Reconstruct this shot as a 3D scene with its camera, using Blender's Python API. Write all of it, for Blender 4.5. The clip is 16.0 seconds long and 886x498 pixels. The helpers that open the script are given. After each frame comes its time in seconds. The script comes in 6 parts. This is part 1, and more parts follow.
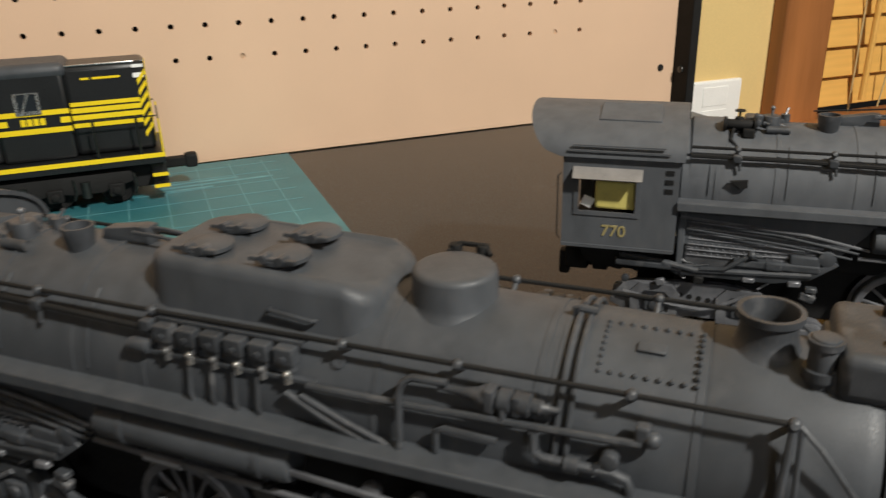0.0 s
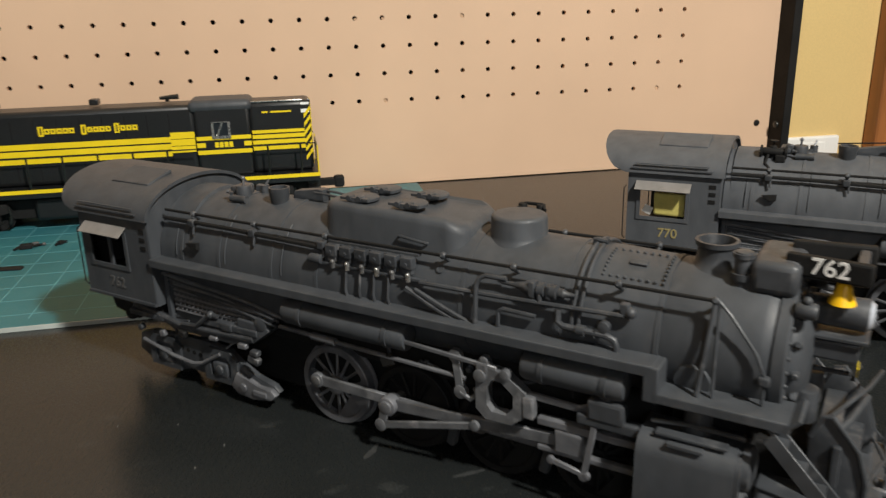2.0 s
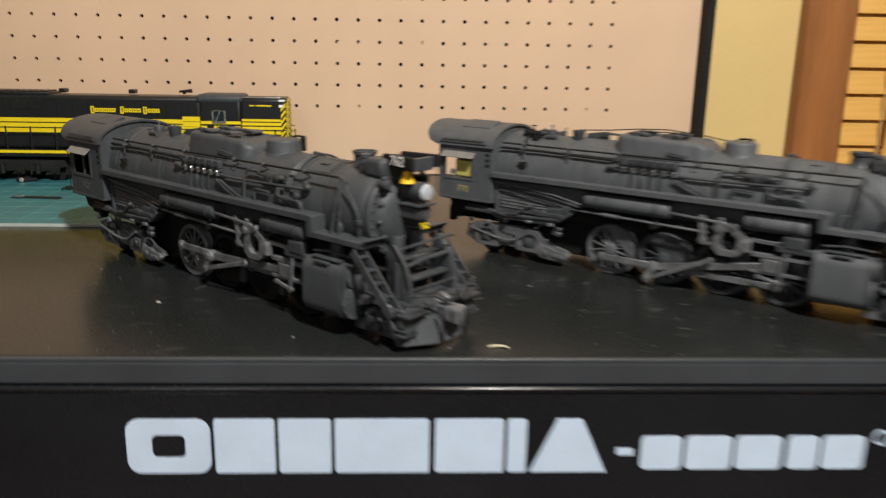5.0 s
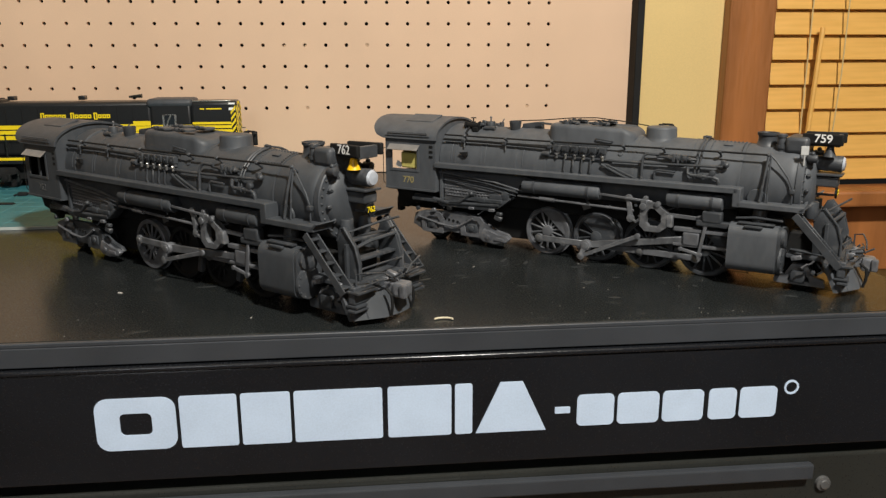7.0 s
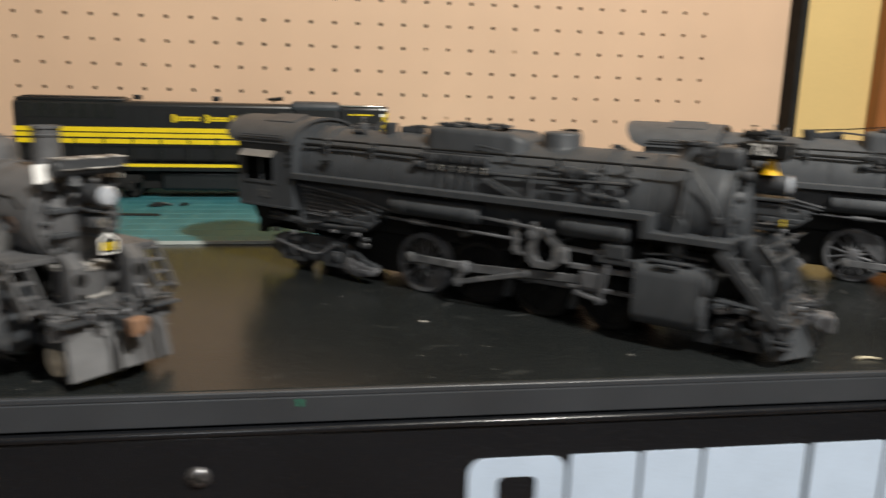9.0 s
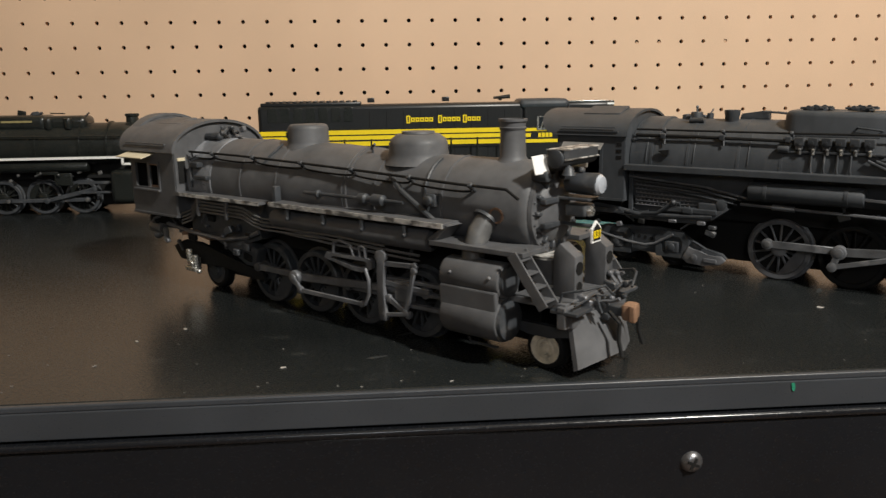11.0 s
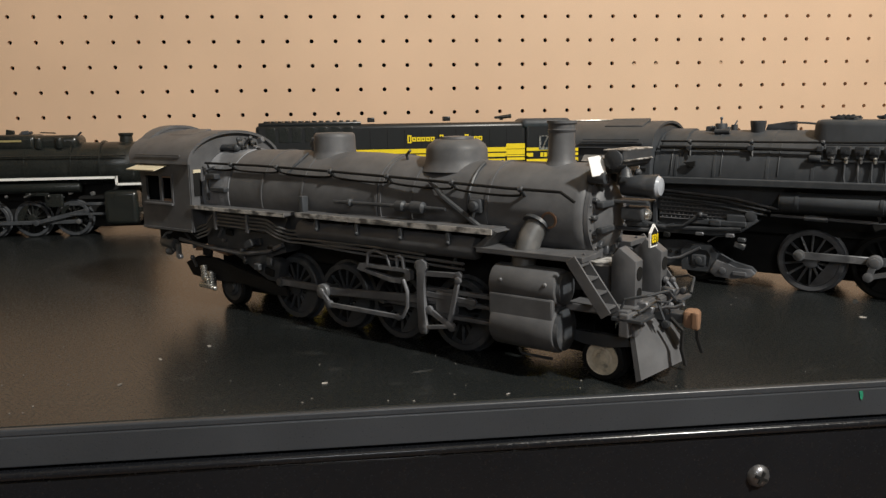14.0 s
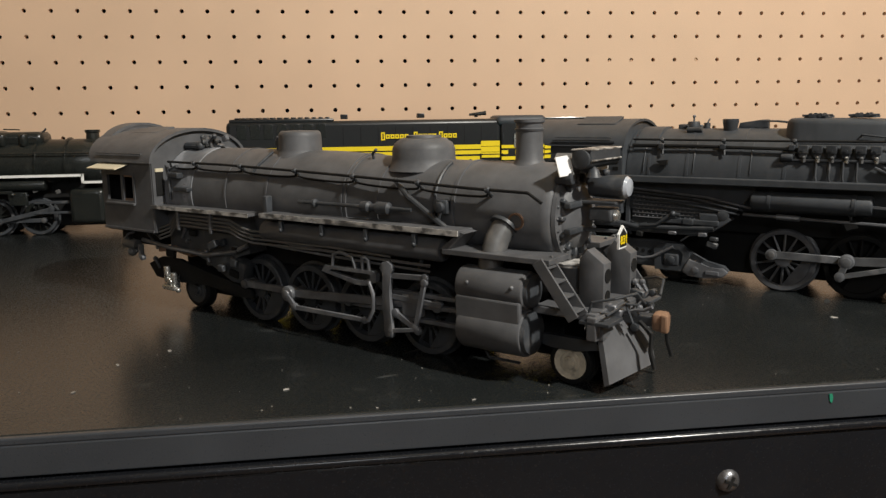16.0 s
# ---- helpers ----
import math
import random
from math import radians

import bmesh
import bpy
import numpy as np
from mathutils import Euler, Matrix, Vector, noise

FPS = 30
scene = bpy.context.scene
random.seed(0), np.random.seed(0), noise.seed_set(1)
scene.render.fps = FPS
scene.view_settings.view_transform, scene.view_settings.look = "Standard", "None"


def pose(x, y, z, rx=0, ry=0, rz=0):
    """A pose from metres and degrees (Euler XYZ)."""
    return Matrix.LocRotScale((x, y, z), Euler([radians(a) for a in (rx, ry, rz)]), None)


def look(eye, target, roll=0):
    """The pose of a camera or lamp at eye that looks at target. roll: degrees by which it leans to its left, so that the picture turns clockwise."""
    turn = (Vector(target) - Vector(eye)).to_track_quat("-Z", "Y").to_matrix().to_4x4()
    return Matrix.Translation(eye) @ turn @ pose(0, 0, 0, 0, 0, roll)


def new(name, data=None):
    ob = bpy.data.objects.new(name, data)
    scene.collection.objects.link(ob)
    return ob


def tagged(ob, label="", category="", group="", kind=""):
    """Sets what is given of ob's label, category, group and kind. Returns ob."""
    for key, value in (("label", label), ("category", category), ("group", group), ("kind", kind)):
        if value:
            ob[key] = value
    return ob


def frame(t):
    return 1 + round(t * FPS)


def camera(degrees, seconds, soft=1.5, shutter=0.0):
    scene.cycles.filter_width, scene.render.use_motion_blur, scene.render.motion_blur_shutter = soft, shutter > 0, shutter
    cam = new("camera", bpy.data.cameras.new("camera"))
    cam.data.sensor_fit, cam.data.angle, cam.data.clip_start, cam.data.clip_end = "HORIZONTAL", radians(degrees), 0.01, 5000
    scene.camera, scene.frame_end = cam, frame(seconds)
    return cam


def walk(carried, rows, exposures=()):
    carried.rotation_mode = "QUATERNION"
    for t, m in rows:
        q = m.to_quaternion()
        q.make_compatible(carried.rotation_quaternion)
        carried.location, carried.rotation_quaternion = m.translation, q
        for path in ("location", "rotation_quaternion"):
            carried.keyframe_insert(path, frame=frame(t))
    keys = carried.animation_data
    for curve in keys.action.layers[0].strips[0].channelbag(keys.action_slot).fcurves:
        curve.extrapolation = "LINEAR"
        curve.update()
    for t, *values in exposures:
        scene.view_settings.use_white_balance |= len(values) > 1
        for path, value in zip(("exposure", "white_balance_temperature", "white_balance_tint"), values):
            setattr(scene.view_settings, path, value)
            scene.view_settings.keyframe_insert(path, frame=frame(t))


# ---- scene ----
cam = camera(59.4, 16.0, soft=1.35, shutter=0.6)
PATH = [
    (0, (-0.378, -0.645, 0.09), (0.262, 1.088, -0.674), -1.6),
    (0.5, (-0.397, -0.655, 0.09), (0.193, 1.106, -0.653), -1.9),
    (1, (-0.399, -0.665, 0.087), (0.129, 1.13, -0.621), -2.0),
    (1.5, (-0.405, -0.7, 0.09), (0.041, 1.135, -0.569), -1.6),
    (2, (-0.396, -0.751, 0.09), (-0.038, 1.12, -0.519), -1.4),
    (2.5, (-0.387, -0.792, 0.079), (-0.105, 1.106, -0.484), -1.0),
    (3, (-0.374, -0.83, 0.074), (-0.154, 1.087, -0.453), -0.7),
    (3.5, (-0.372, -0.852, 0.055), (-0.2, 1.076, -0.446), -0.5),
    (4, (-0.358, -0.858, 0.044), (-0.216, 1.078, -0.439), -0.2),
    (4.5, (-0.322, -0.881, 0.046), (-0.212, 1.057, -0.433), -0.1),
    (5, (-0.237, -0.965, 0.07), (-0.161, 0.97, -0.429), 1.0),
    (5.2, (-0.222, -1.0, 0.075), (-0.111, 0.933, -0.429), 1.0),
    (7.3, (-0.24, -1.001, 0.064), (-0.03, 0.928, -0.421), -0.2),
    (7.5, (-0.248, -0.982, 0.065), (-0.013, 0.942, -0.43), -0.1),
    (8, (-0.281, -0.939, 0.047), (0.042, 0.973, -0.445), 0.3),
    (8.5, (-0.349, -0.908, 0.034), (0.025, 1.0, -0.432), 1.1),
    (9, (-0.443, -0.894, 0.039), (-0.144, 1.039, -0.377), 1.5),
    (9.5, (-0.525, -0.88, 0.034), (-0.32, 1.066, -0.376), 0.8),
    (10, (-0.575, -0.869, 0.028), (-0.43, 1.082, -0.39), -0.4),
    (10.2, (-0.583, -0.869, 0.03), (-0.459, 1.08, -0.4), -0.8),
    (12.3, (-0.644, -0.897, 0.033), (-0.449, 1.062, -0.323), -1.1),
    (12.5, (-0.639, -0.894, 0.032), (-0.436, 1.065, -0.317), -1.1),
    (13, (-0.633, -0.887, 0.03), (-0.42, 1.073, -0.309), -1.0),
    (13.5, (-0.648, -0.872, 0.025), (-0.431, 1.088, -0.311), -1.0),
    (14, (-0.644, -0.862, 0.02), (-0.427, 1.098, -0.315), -0.9),
    (14.5, (-0.642, -0.854, 0.017), (-0.425, 1.105, -0.321), -0.8),
    (15, (-0.638, -0.851, 0.017), (-0.419, 1.107, -0.324), -0.9),
    (15.5, (-0.637, -0.852, 0.018), (-0.394, 1.103, -0.326), -0.8),
    (16, (-0.637, -0.855, 0.021), (-0.371, 1.097, -0.325), -0.8),
]
LIFT = 0.083   # the bench top is z = 0
walk(cam, [(t, pose(0, 0, LIFT) @ look(eye, target, roll)) for t, eye, target, roll in PATH])

# ---- light ----
world = bpy.data.worlds.new("world")
scene.world = world
world.use_nodes = True
world.node_tree.nodes["Background"].inputs[0].default_value = (1.0, 0.97, 0.92, 1)
world.node_tree.nodes["Background"].inputs[1].default_value = 0.009


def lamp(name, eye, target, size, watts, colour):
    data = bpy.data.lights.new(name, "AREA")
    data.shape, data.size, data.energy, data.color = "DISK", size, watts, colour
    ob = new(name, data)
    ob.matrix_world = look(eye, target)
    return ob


lamp("ceiling_lamp_light", (0.13, -1.47, 1.20), (-0.35, -0.30, 0.05), 0.10, 35.0, (1.0, 0.965, 0.885))
# Unseen fill light added to brighten the engines' near sides; no lamp stands there.
lamp("fill_light", (-0.70, -2.4, 0.85), (-0.2, -0.4, 0.05), 0.5, 4.5, (0.92, 0.96, 1.0))
scene.view_settings.exposure = 0.0


# ---- materials ----
def paint(name, c, rough=0.5, metal=0.0, var=0.25, scale=60, fine=900, bump=0.0, dust=None, dust_at=0.6, dust_scale=35, coat=0.0, spec=0.5, stretch=None, gloss_var=0.09):
    """A painted or worn surface: colour variation at two scales, gloss variation, fine relief, dust."""
    m = bpy.data.materials.new(name)
    m.use_nodes = True
    nt = m.node_tree
    nd, ln = nt.nodes, nt.links
    p = nd["Principled BSDF"]
    p.inputs["Metallic"].default_value = metal
    p.inputs["Coat Weight"].default_value = coat
    p.inputs["Specular IOR Level"].default_value = spec
    tc = nd.new("ShaderNodeTexCoord")
    src = tc.outputs["Object"]
    if stretch:
        mp = nd.new("ShaderNodeMapping")
        mp.inputs["Scale"].default_value = stretch
        ln.new(src, mp.inputs["Vector"])
        src = mp.outputs["Vector"]

    def noise_tex(s, detail=4):
        n = nd.new("ShaderNodeTexNoise")
        n.inputs["Scale"].default_value, n.inputs["Detail"].default_value = s, detail
        ln.new(src, n.inputs["Vector"])
        return n.outputs["Fac"]

    def remap(fac, lo, hi, a=0.3, b=0.7):
        r = nd.new("ShaderNodeMapRange")
        for k, v in (("From Min", a), ("From Max", b), ("To Min", lo), ("To Max", hi)):
            r.inputs[k].default_value = v
        ln.new(fac, r.inputs["Value"])
        return r.outputs["Result"]

    def mix(fac, a, b):
        x = nd.new("ShaderNodeMix")
        x.data_type = "RGBA"
        ln.new(fac, x.inputs["Factor"])
        for sock, v in ((x.inputs[6], a), (x.inputs[7], b)):
            if isinstance(v, tuple):
                sock.default_value = (*v, 1)
            else:
                ln.new(v, sock)
        return x.outputs[2]

    big, small = noise_tex(scale), noise_tex(fine, 2)
    lo, hi = tuple(v * (1 - var) for v in c), tuple(min(1, v * (1 + var)) for v in c)
    col = mix(remap(big, 0, 1), lo, hi)
    col = mix(remap(small, 0, 0.35), col, tuple(min(1, v * 1.25) for v in c))
    rgh = remap(small, max(0.03, rough - gloss_var), min(1, rough + gloss_var))
    if dust:
        d = remap(noise_tex(dust_scale, 6), 0, 0.75, dust_at, dust_at + 0.16)
        col = mix(d, col, dust)
    ln.new(col, p.inputs["Base Color"])
    ln.new(rgh, p.inputs["Roughness"])
    if bump:
        b = nd.new("ShaderNodeBump")
        b.inputs["Strength"].default_value, b.inputs["Distance"].default_value = bump, 0.0004
        ln.new(small, b.inputs["Height"])
        ln.new(b.outputs["Normal"], p.inputs["Normal"])
    return m


ENGINE = paint("weathered_black_paint", (0.049, 0.054, 0.061), 0.52, 0, 0.20, 130, 2400, 0.10, (0.066, 0.070, 0.076), 0.54, 150, stretch=(1, 1, 0.4), spec=0.40)
ENGINE_PALE = paint("dusty_grey_paint", (0.073, 0.079, 0.088), 0.58, 0, 0.20, 130, 2400, 0.10, (0.093, 0.098, 0.106), 0.54, 150, stretch=(1, 1, 0.4), spec=0.40)
ENGINE_LOW = paint("grimy_running_gear", (0.042, 0.046, 0.052), 0.48, 0, 0.4, 90, 2000, 0.15, (0.12, 0.12, 0.123), 0.57, 140)
ROD = paint("dull_steel_grey", (0.12, 0.12, 0.12), 0.45, 0.3, 0.3, 90, 1500, 0.15, (0.22, 0.21, 0.20), 0.6, 90)
GREYDUST = paint("dusty_grey_castings", (0.125, 0.129, 0.140), 0.42, 0.2, 0.4, 110, 2000, 0.2, (0.24, 0.24, 0.245), 0.57, 120)
DIMGOLD = paint("faded_gold_number", (0.30, 0.25, 0.11), 0.6, 0, 0.2, 300, 900)
# Black of real parts, and of fillers that stand in for shade.
BLACK_AND_SHADE = paint("black_parts_and_shade", (0.012, 0.012, 0.012), 0.7, 0, 0.3, 50, 900, 0.2, spec=0.2)
BROWNBLACK = paint("brown_black_paint", (0.090, 0.0915, 0.097), 0.54, 0, 0.26, 110, 2000, 0.15, (0.124, 0.124, 0.126), 0.60, 60, spec=0.42)
GLOSSBLACK = paint("gloss_black_plastic", (0.014, 0.016, 0.015), 0.28, 0, 0.2, 60, 2400, 0.03, (0.035, 0.036, 0.033), 0.60, 70)
HOOD = paint("satin_black_shell", (0.011, 0.012, 0.013), 0.36, 0, 0.15, 40, 2400, 0.03)
YELLOW = paint("yellow_paint", (0.85, 0.62, 0.012), 0.42, 0, 0.06, 70, 900)
BELL = paint("gold_yellow_paint", (0.88, 0.50, 0.01), 0.35, 0, 0.06, 70, 900)
PALEEDGE = paint("rubbed_grey_edge", (0.36, 0.34, 0.32), 0.5, 0, 0.7, 90, 700)
WHITE = paint("white_paint", (0.82, 0.82, 0.80), 0.5, 0, 0.05, 60, 900)
SILVER = paint("bright_metal", (0.62, 0.62, 0.60), 0.28, 0.9, 0.15, 120, 900)
CREAM = paint("cream_paint", (0.62, 0.55, 0.40), 0.55, 0, 0.1, 70, 900)
CURTAIN = paint("pale_yellow_paint", (0.55, 0.48, 0.14), 0.6, 0, 0.15, 120, 900)
AWNING = paint("grey_film", (0.20, 0.19, 0.18), 0.4, 0, 0.2, 120, 900)
COPPER = paint("bare_copper_plastic", (0.23, 0.135, 0.085), 0.5, 0, 0.2, 120, 900)
BONE = paint("bone_plastic", (0.62, 0.56, 0.45), 0.5, 0, 0.3, 260, 900, 0.1, (0.22, 0.19, 0.15), 0.56, 300)
HAZE = paint("pale_streaked_dust", (0.15, 0.157, 0.172), 0.55, 0, 0.35, 120, 2000, 0.1, (0.30, 0.31, 0.335), 0.45, 130, stretch=(1, 1, 0.25))
LENS = paint("lens_glass", (0.42, 0.45, 0.50), 0.10, 0, 0.03, 60, 900, coat=1.0)
BENCH = paint("black_powder_coat", (0.0138, 0.0157, 0.0160), 0.25, 0, 0.35, 9, 1600, 0.05, (0.050, 0.053, 0.052), 0.62, 85, gloss_var=0.06, spec=0.33, stretch=(0.5, 1, 1))
BENCH_EDGE = paint("dark_grey_edge_paint", (0.041, 0.045, 0.052), 0.36, 0, 0.2, 20, 1600, 0.12, (0.05, 0.05, 0.05), 0.66, 30)
PANEL = paint("black_gloss_enamel", (0.010, 0.011, 0.0135), 0.20, 0, 0.2, 14, 900, 0.03)
SCREW = paint("dull_screw_metal", (0.20, 0.20, 0.21), 0.34, 0.8, 0.3, 400, 1500)
LOGO = paint("pale_blue_white_decal", (0.53, 0.64, 0.80), 0.45, 0, 0.05, 50, 900)
DRAWER = paint("dark_green_grey_enamel", (0.022, 0.023, 0.021), 0.35, 0, 0.15, 20, 900)
PEG = paint("painted_hardboard", (0.68, 0.47, 0.32), 0.62, 0, 0.05, 9, 1400, 0.12)
PLUG = paint("dried_paint_plug", (0.50, 0.34, 0.22), 0.7, 0, 0.15, 300, 900)
WALL = paint("yellow_wall_paint", (0.70, 0.51, 0.215), 0.7, 0, 0.05, 6, 900, 0.2)
ROOM = paint("room_wall_paint", (0.42, 0.39, 0.34), 0.8, 0, 0.08, 3, 500)
CEIL = paint("ceiling_paint", (0.70, 0.66, 0.58), 0.8, 0, 0.05, 3, 500)
FLOOR = paint("brown_carpet", (0.20, 0.14, 0.105), 0.95, 0, 0.3, 8, 300, 0.4)
WOOD = paint("stained_wood", (0.34, 0.13, 0.040), 0.42, 0, 0.35, 22, 320, 0.15, stretch=(1, 1, 0.08))
BLIND = paint("honey_wood_slat", (0.72, 0.40, 0.10), 0.42, 0, 0.12, 16, 260, 0.1, stretch=(0.08, 1, 1))
PAPER = paint("greyed_paper", (0.46, 0.46, 0.45), 0.7, 0, 0.1, 90, 900)
WORN = paint("black_paint_worn_to_pale", (0.09, 0.088, 0.085), 0.5, 0, 0.4, 160, 1500, 0.1, (0.66, 0.64, 0.61), 0.43, 260, stretch=(0.6, 1, 1))
CORD = paint("tan_cord", (0.55, 0.42, 0.20), 0.7, 0, 0.1, 200, 900)
OUTLET = paint("white_plastic", (0.85, 0.84, 0.80), 0.35, 0, 0.03, 50, 900)
MAT = paint("teal_cutting_mat", (0.030, 0.150, 0.178), 0.45, 0, 0.2, 18, 1200, 0.25, (0.075, 0.22, 0.24), 0.56, 14)
MATLINE = paint("mat_grid_print", (0.10, 0.28, 0.32), 0.55, 0, 0.2, 90, 900)
MATEDGE = paint("mat_cut_edge", (0.42, 0.46, 0.44), 0.6, 0, 0.1, 90, 900)
SMEAR = paint("dust_smear", (0.036, 0.038, 0.038), 0.6, 0, 0.4, 200, 900, 0, (0.02, 0.022, 0.022), 0.46, 240)
GREEN = paint("green_paint_speck", (0.02, 0.22, 0.13), 0.5, 0, 0.3, 300, 900)
GLASS = bpy.data.materials.new("window_glass")
GLASS.use_nodes = True
GLASS.node_tree.nodes["Principled BSDF"].inputs["Base Color"].default_value = (0.02, 0.025, 0.03, 1)
GLASS.node_tree.nodes["Principled BSDF"].inputs["Roughness"].default_value = 0.05


# ---- building tools: millimetres in, metres out ----
class Shape:
    def __init__(self):
        self.bm = bmesh.new()
        self.hard = []

    def raw(self, verts, faces):
        vs = [self.bm.verts.new(v) for v in verts]
        for f in faces:
            self.bm.faces.new([vs[i] for i in f])
        return self

    def box(self, c, s, bevel=0.0, rot=(0, 0, 0), seg=2):
        m = pose(*c, *rot) @ Matrix.Diagonal((*s, 1))
        made = bmesh.ops.create_cube(self.bm, size=1, matrix=m)["verts"]
        if bevel:
            edges = {e for v in made for e in v.link_edges}
            old = set(self.bm.faces) - {f for v in made for f in v.link_faces}
            bmesh.ops.bevel(self.bm, geom=list(edges), offset=bevel, segments=seg, profile=0.5, affect="EDGES")
            axes = [m.col[k].to_3d().normalized() for k in range(3)]
            for f in set(self.bm.faces) - old:
                f.normal_update()
                if max(abs(f.normal.dot(a)) for a in axes) > 0.9995:
                    self.hard += list(f.edges)
        return self

    def span(self, x0, x1, y0, y1, z0, z1, bevel=0.0, seg=2):
        return self.box(((x0 + x1) / 2, (y0 + y1) / 2, (z0 + z1) / 2), (abs(x1 - x0), abs(y1 - y0), abs(z1 - z0)), bevel, seg=seg)

    def lathe(self, prof, a, d, n=24, cap=True):
        """Turn (distance along d, radius) pairs about the axis through a along d."""
        d = Vector(d).normalized()
        e = d.orthogonal().normalized()
        f = d.cross(e)
        a = Vector(a)
        rings = []
        for t, r in prof:
            rings.append([self.bm.verts.new(a + d * t + (e * math.cos(k * math.tau / n) + f * math.sin(k * math.tau / n)) * max(r, 0.01)) for k in range(n)])
        for p, q in zip(rings, rings[1:]):
            for k in range(n):
                self.bm.faces.new((p[k], p[(k + 1) % n], q[(k + 1) % n], q[k]))
        if cap:
            self.bm.faces.new(rings[0][::-1])
            self.bm.faces.new(rings[-1])
        return self

    def cyl(self, a, b, r, r2=None, n=18, soft=0.0):
        a, b = Vector(a), Vector(b)
        h = (b - a).length
        r2 = r if r2 is None else r2
        prof = [(0, r), (h, r2)]
        if soft:
            prof = [(0, r - soft), (soft * 0.3, r - soft * 0.3), (soft, r), (h - soft, r2), (h - soft * 0.3, r2 - soft * 0.3), (h, r2 - soft)]
        return self.lathe(prof, a, b - a, n)

    def ball(self, c, r, n=8, squash=1.0):
        prof = [(-r * squash * math.cos(k * math.pi / n), r * math.sin(k * math.pi / n)) for k in range(n + 1)]
        return self.lathe(prof, c, (0, 0, 1), n + 2)

    def tube(self, pts, r, n=7):
        pts = [Vector(p) for p in pts]
        rings, ref = [], None
        for i, p in enumerate(pts):
            d = (pts[min(i + 1, len(pts) - 1)] - pts[max(i - 1, 0)]).normalized()
            ref = d.orthogonal().normalized() if ref is None else (ref - d * ref.dot(d)).normalized()
            f = d.cross(ref)
            rings.append([self.bm.verts.new(p + (ref * math.cos(k * math.tau / n) + f * math.sin(k * math.tau / n)) * r) for k in range(n)])
        for p, q in zip(rings, rings[1:]):
            for k in range(n):
                self.bm.faces.new((p[k], p[(k + 1) % n], q[(k + 1) % n], q[k]))
        self.bm.faces.new(rings[0][::-1])
        self.bm.faces.new(rings[-1])
        return self

    def prism(self, pts, y0, y1, bevel=0.0):
        """A side outline of (x, z) points, from y0 to y1."""
        n = len(pts)
        a = [self.bm.verts.new((x, y0, z)) for x, z in pts]
        b = [self.bm.verts.new((x, y1, z)) for x, z in pts]
        made = [self.bm.faces.new(a), self.bm.faces.new(b[::-1])]
        for k in range(n):
            made.append(self.bm.faces.new((a[k], b[k], b[(k + 1) % n], a[(k + 1) % n])))
        if bevel:
            edges = {e for f in made for e in f.edges}
            bmesh.ops.bevel(self.bm, geom=list(edges), offset=bevel, segments=2, profile=0.5, affect="EDGES")
        return self

    def plate(self, outer, hole, y0, y1):
        """A side plate: two outlines with the same number of (x, z) points, the second an opening through it."""
        n = len(outer)
        v = [[self.bm.verts.new((x, y, z)) for x, z in ring] for ring, y in ((outer, y0), (hole, y0), (hole, y1), (outer, y1))]
        for p, q in zip(v, v[1:] + v[:1]):
            for k in range(n):
                self.bm.faces.new((p[k], p[(k + 1) % n], q[(k + 1) % n], q[k]))
        return self

    def mesh(self, name, material):
        bmesh.ops.recalc_face_normals(self.bm, faces=self.bm.faces)
        bmesh.ops.scale(self.bm, vec=(0.001,) * 3, verts=self.bm.verts)
        hard = {e for e in self.hard if e.is_valid}
        for f in self.bm.faces:
            f.smooth = True
        for e in self.bm.edges:
            e.smooth = not (e in hard or e.calc_face_angle(3.0) > radians(38))
        me = bpy.data.meshes.new(name)
        self.bm.to_mesh(me)
        self.bm.free()
        me.materials.append(material)
        return me


def part(name, shape, material, parent, label=""):
    ob = new(name, shape.mesh(name, material))
    ob.parent = parent
    return tagged(ob, label)


def thing(name, m, label, category, group="", kind=""):
    ob = new(name)
    ob.empty_display_size = 0.02
    ob.matrix_world = m
    return tagged(ob, label, category, group, kind)


def solid(name, shape, material, m, label, category, group="", kind=""):
    ob = new(name, shape.mesh(name, material))
    ob.matrix_world = m
    return tagged(ob, label, category, group, kind)


def words(name, text, size, material, parent, m, label="", depth=0.12):
    """Raised characters of that height in millimetres, at the pose m of the parent."""
    cu = bpy.data.curves.new(name, "FONT")
    cu.body, cu.size, cu.extrude, cu.align_x = text, size * 0.00142, depth * 0.001, "CENTER"
    cu.offset = size * 0.000022
    tmp = bpy.data.objects.new(name, cu)
    scene.collection.objects.link(tmp)
    me = bpy.data.meshes.new_from_object(tmp.evaluated_get(bpy.context.evaluated_depsgraph_get()))
    bpy.data.objects.remove(tmp)
    me.materials.append(material)
    ob = new(name, me)
    ob.parent = parent
    ob.matrix_local = m
    return tagged(ob, label)


HERE = Matrix.Identity(4)


def structure(name, shape, material, label=""):
    return tagged(new(name, shape.mesh(name, material)), label, kind="structure")


# ---- the room ----
structure("floor", Shape().span(-3000, 2200, -3200, 60, -1000, -950), FLOOR, "dark brown carpet floor")
structure("ceiling", Shape().span(-3000, 2200, -3200, 60, 1600, 1650), CEIL, "off-white ceiling")
structure("wall_south", Shape().span(-3000, 2200, -3250, -3200, -950, 1600), ROOM, "dim painted wall")
structure("wall_west", Shape().span(-3050, -3000, -3250, 100, -950, 1600), ROOM, "dim painted wall")
structure("wall_east", Shape().span(2200, 2250, -3250, 100, -950, 1600), ROOM, "dim painted wall")
wn = Shape()
wn.span(-3000, 296, 14, 100, -950, 1600)
wn.span(1150, 2200, 14, 100, -950, 1600)
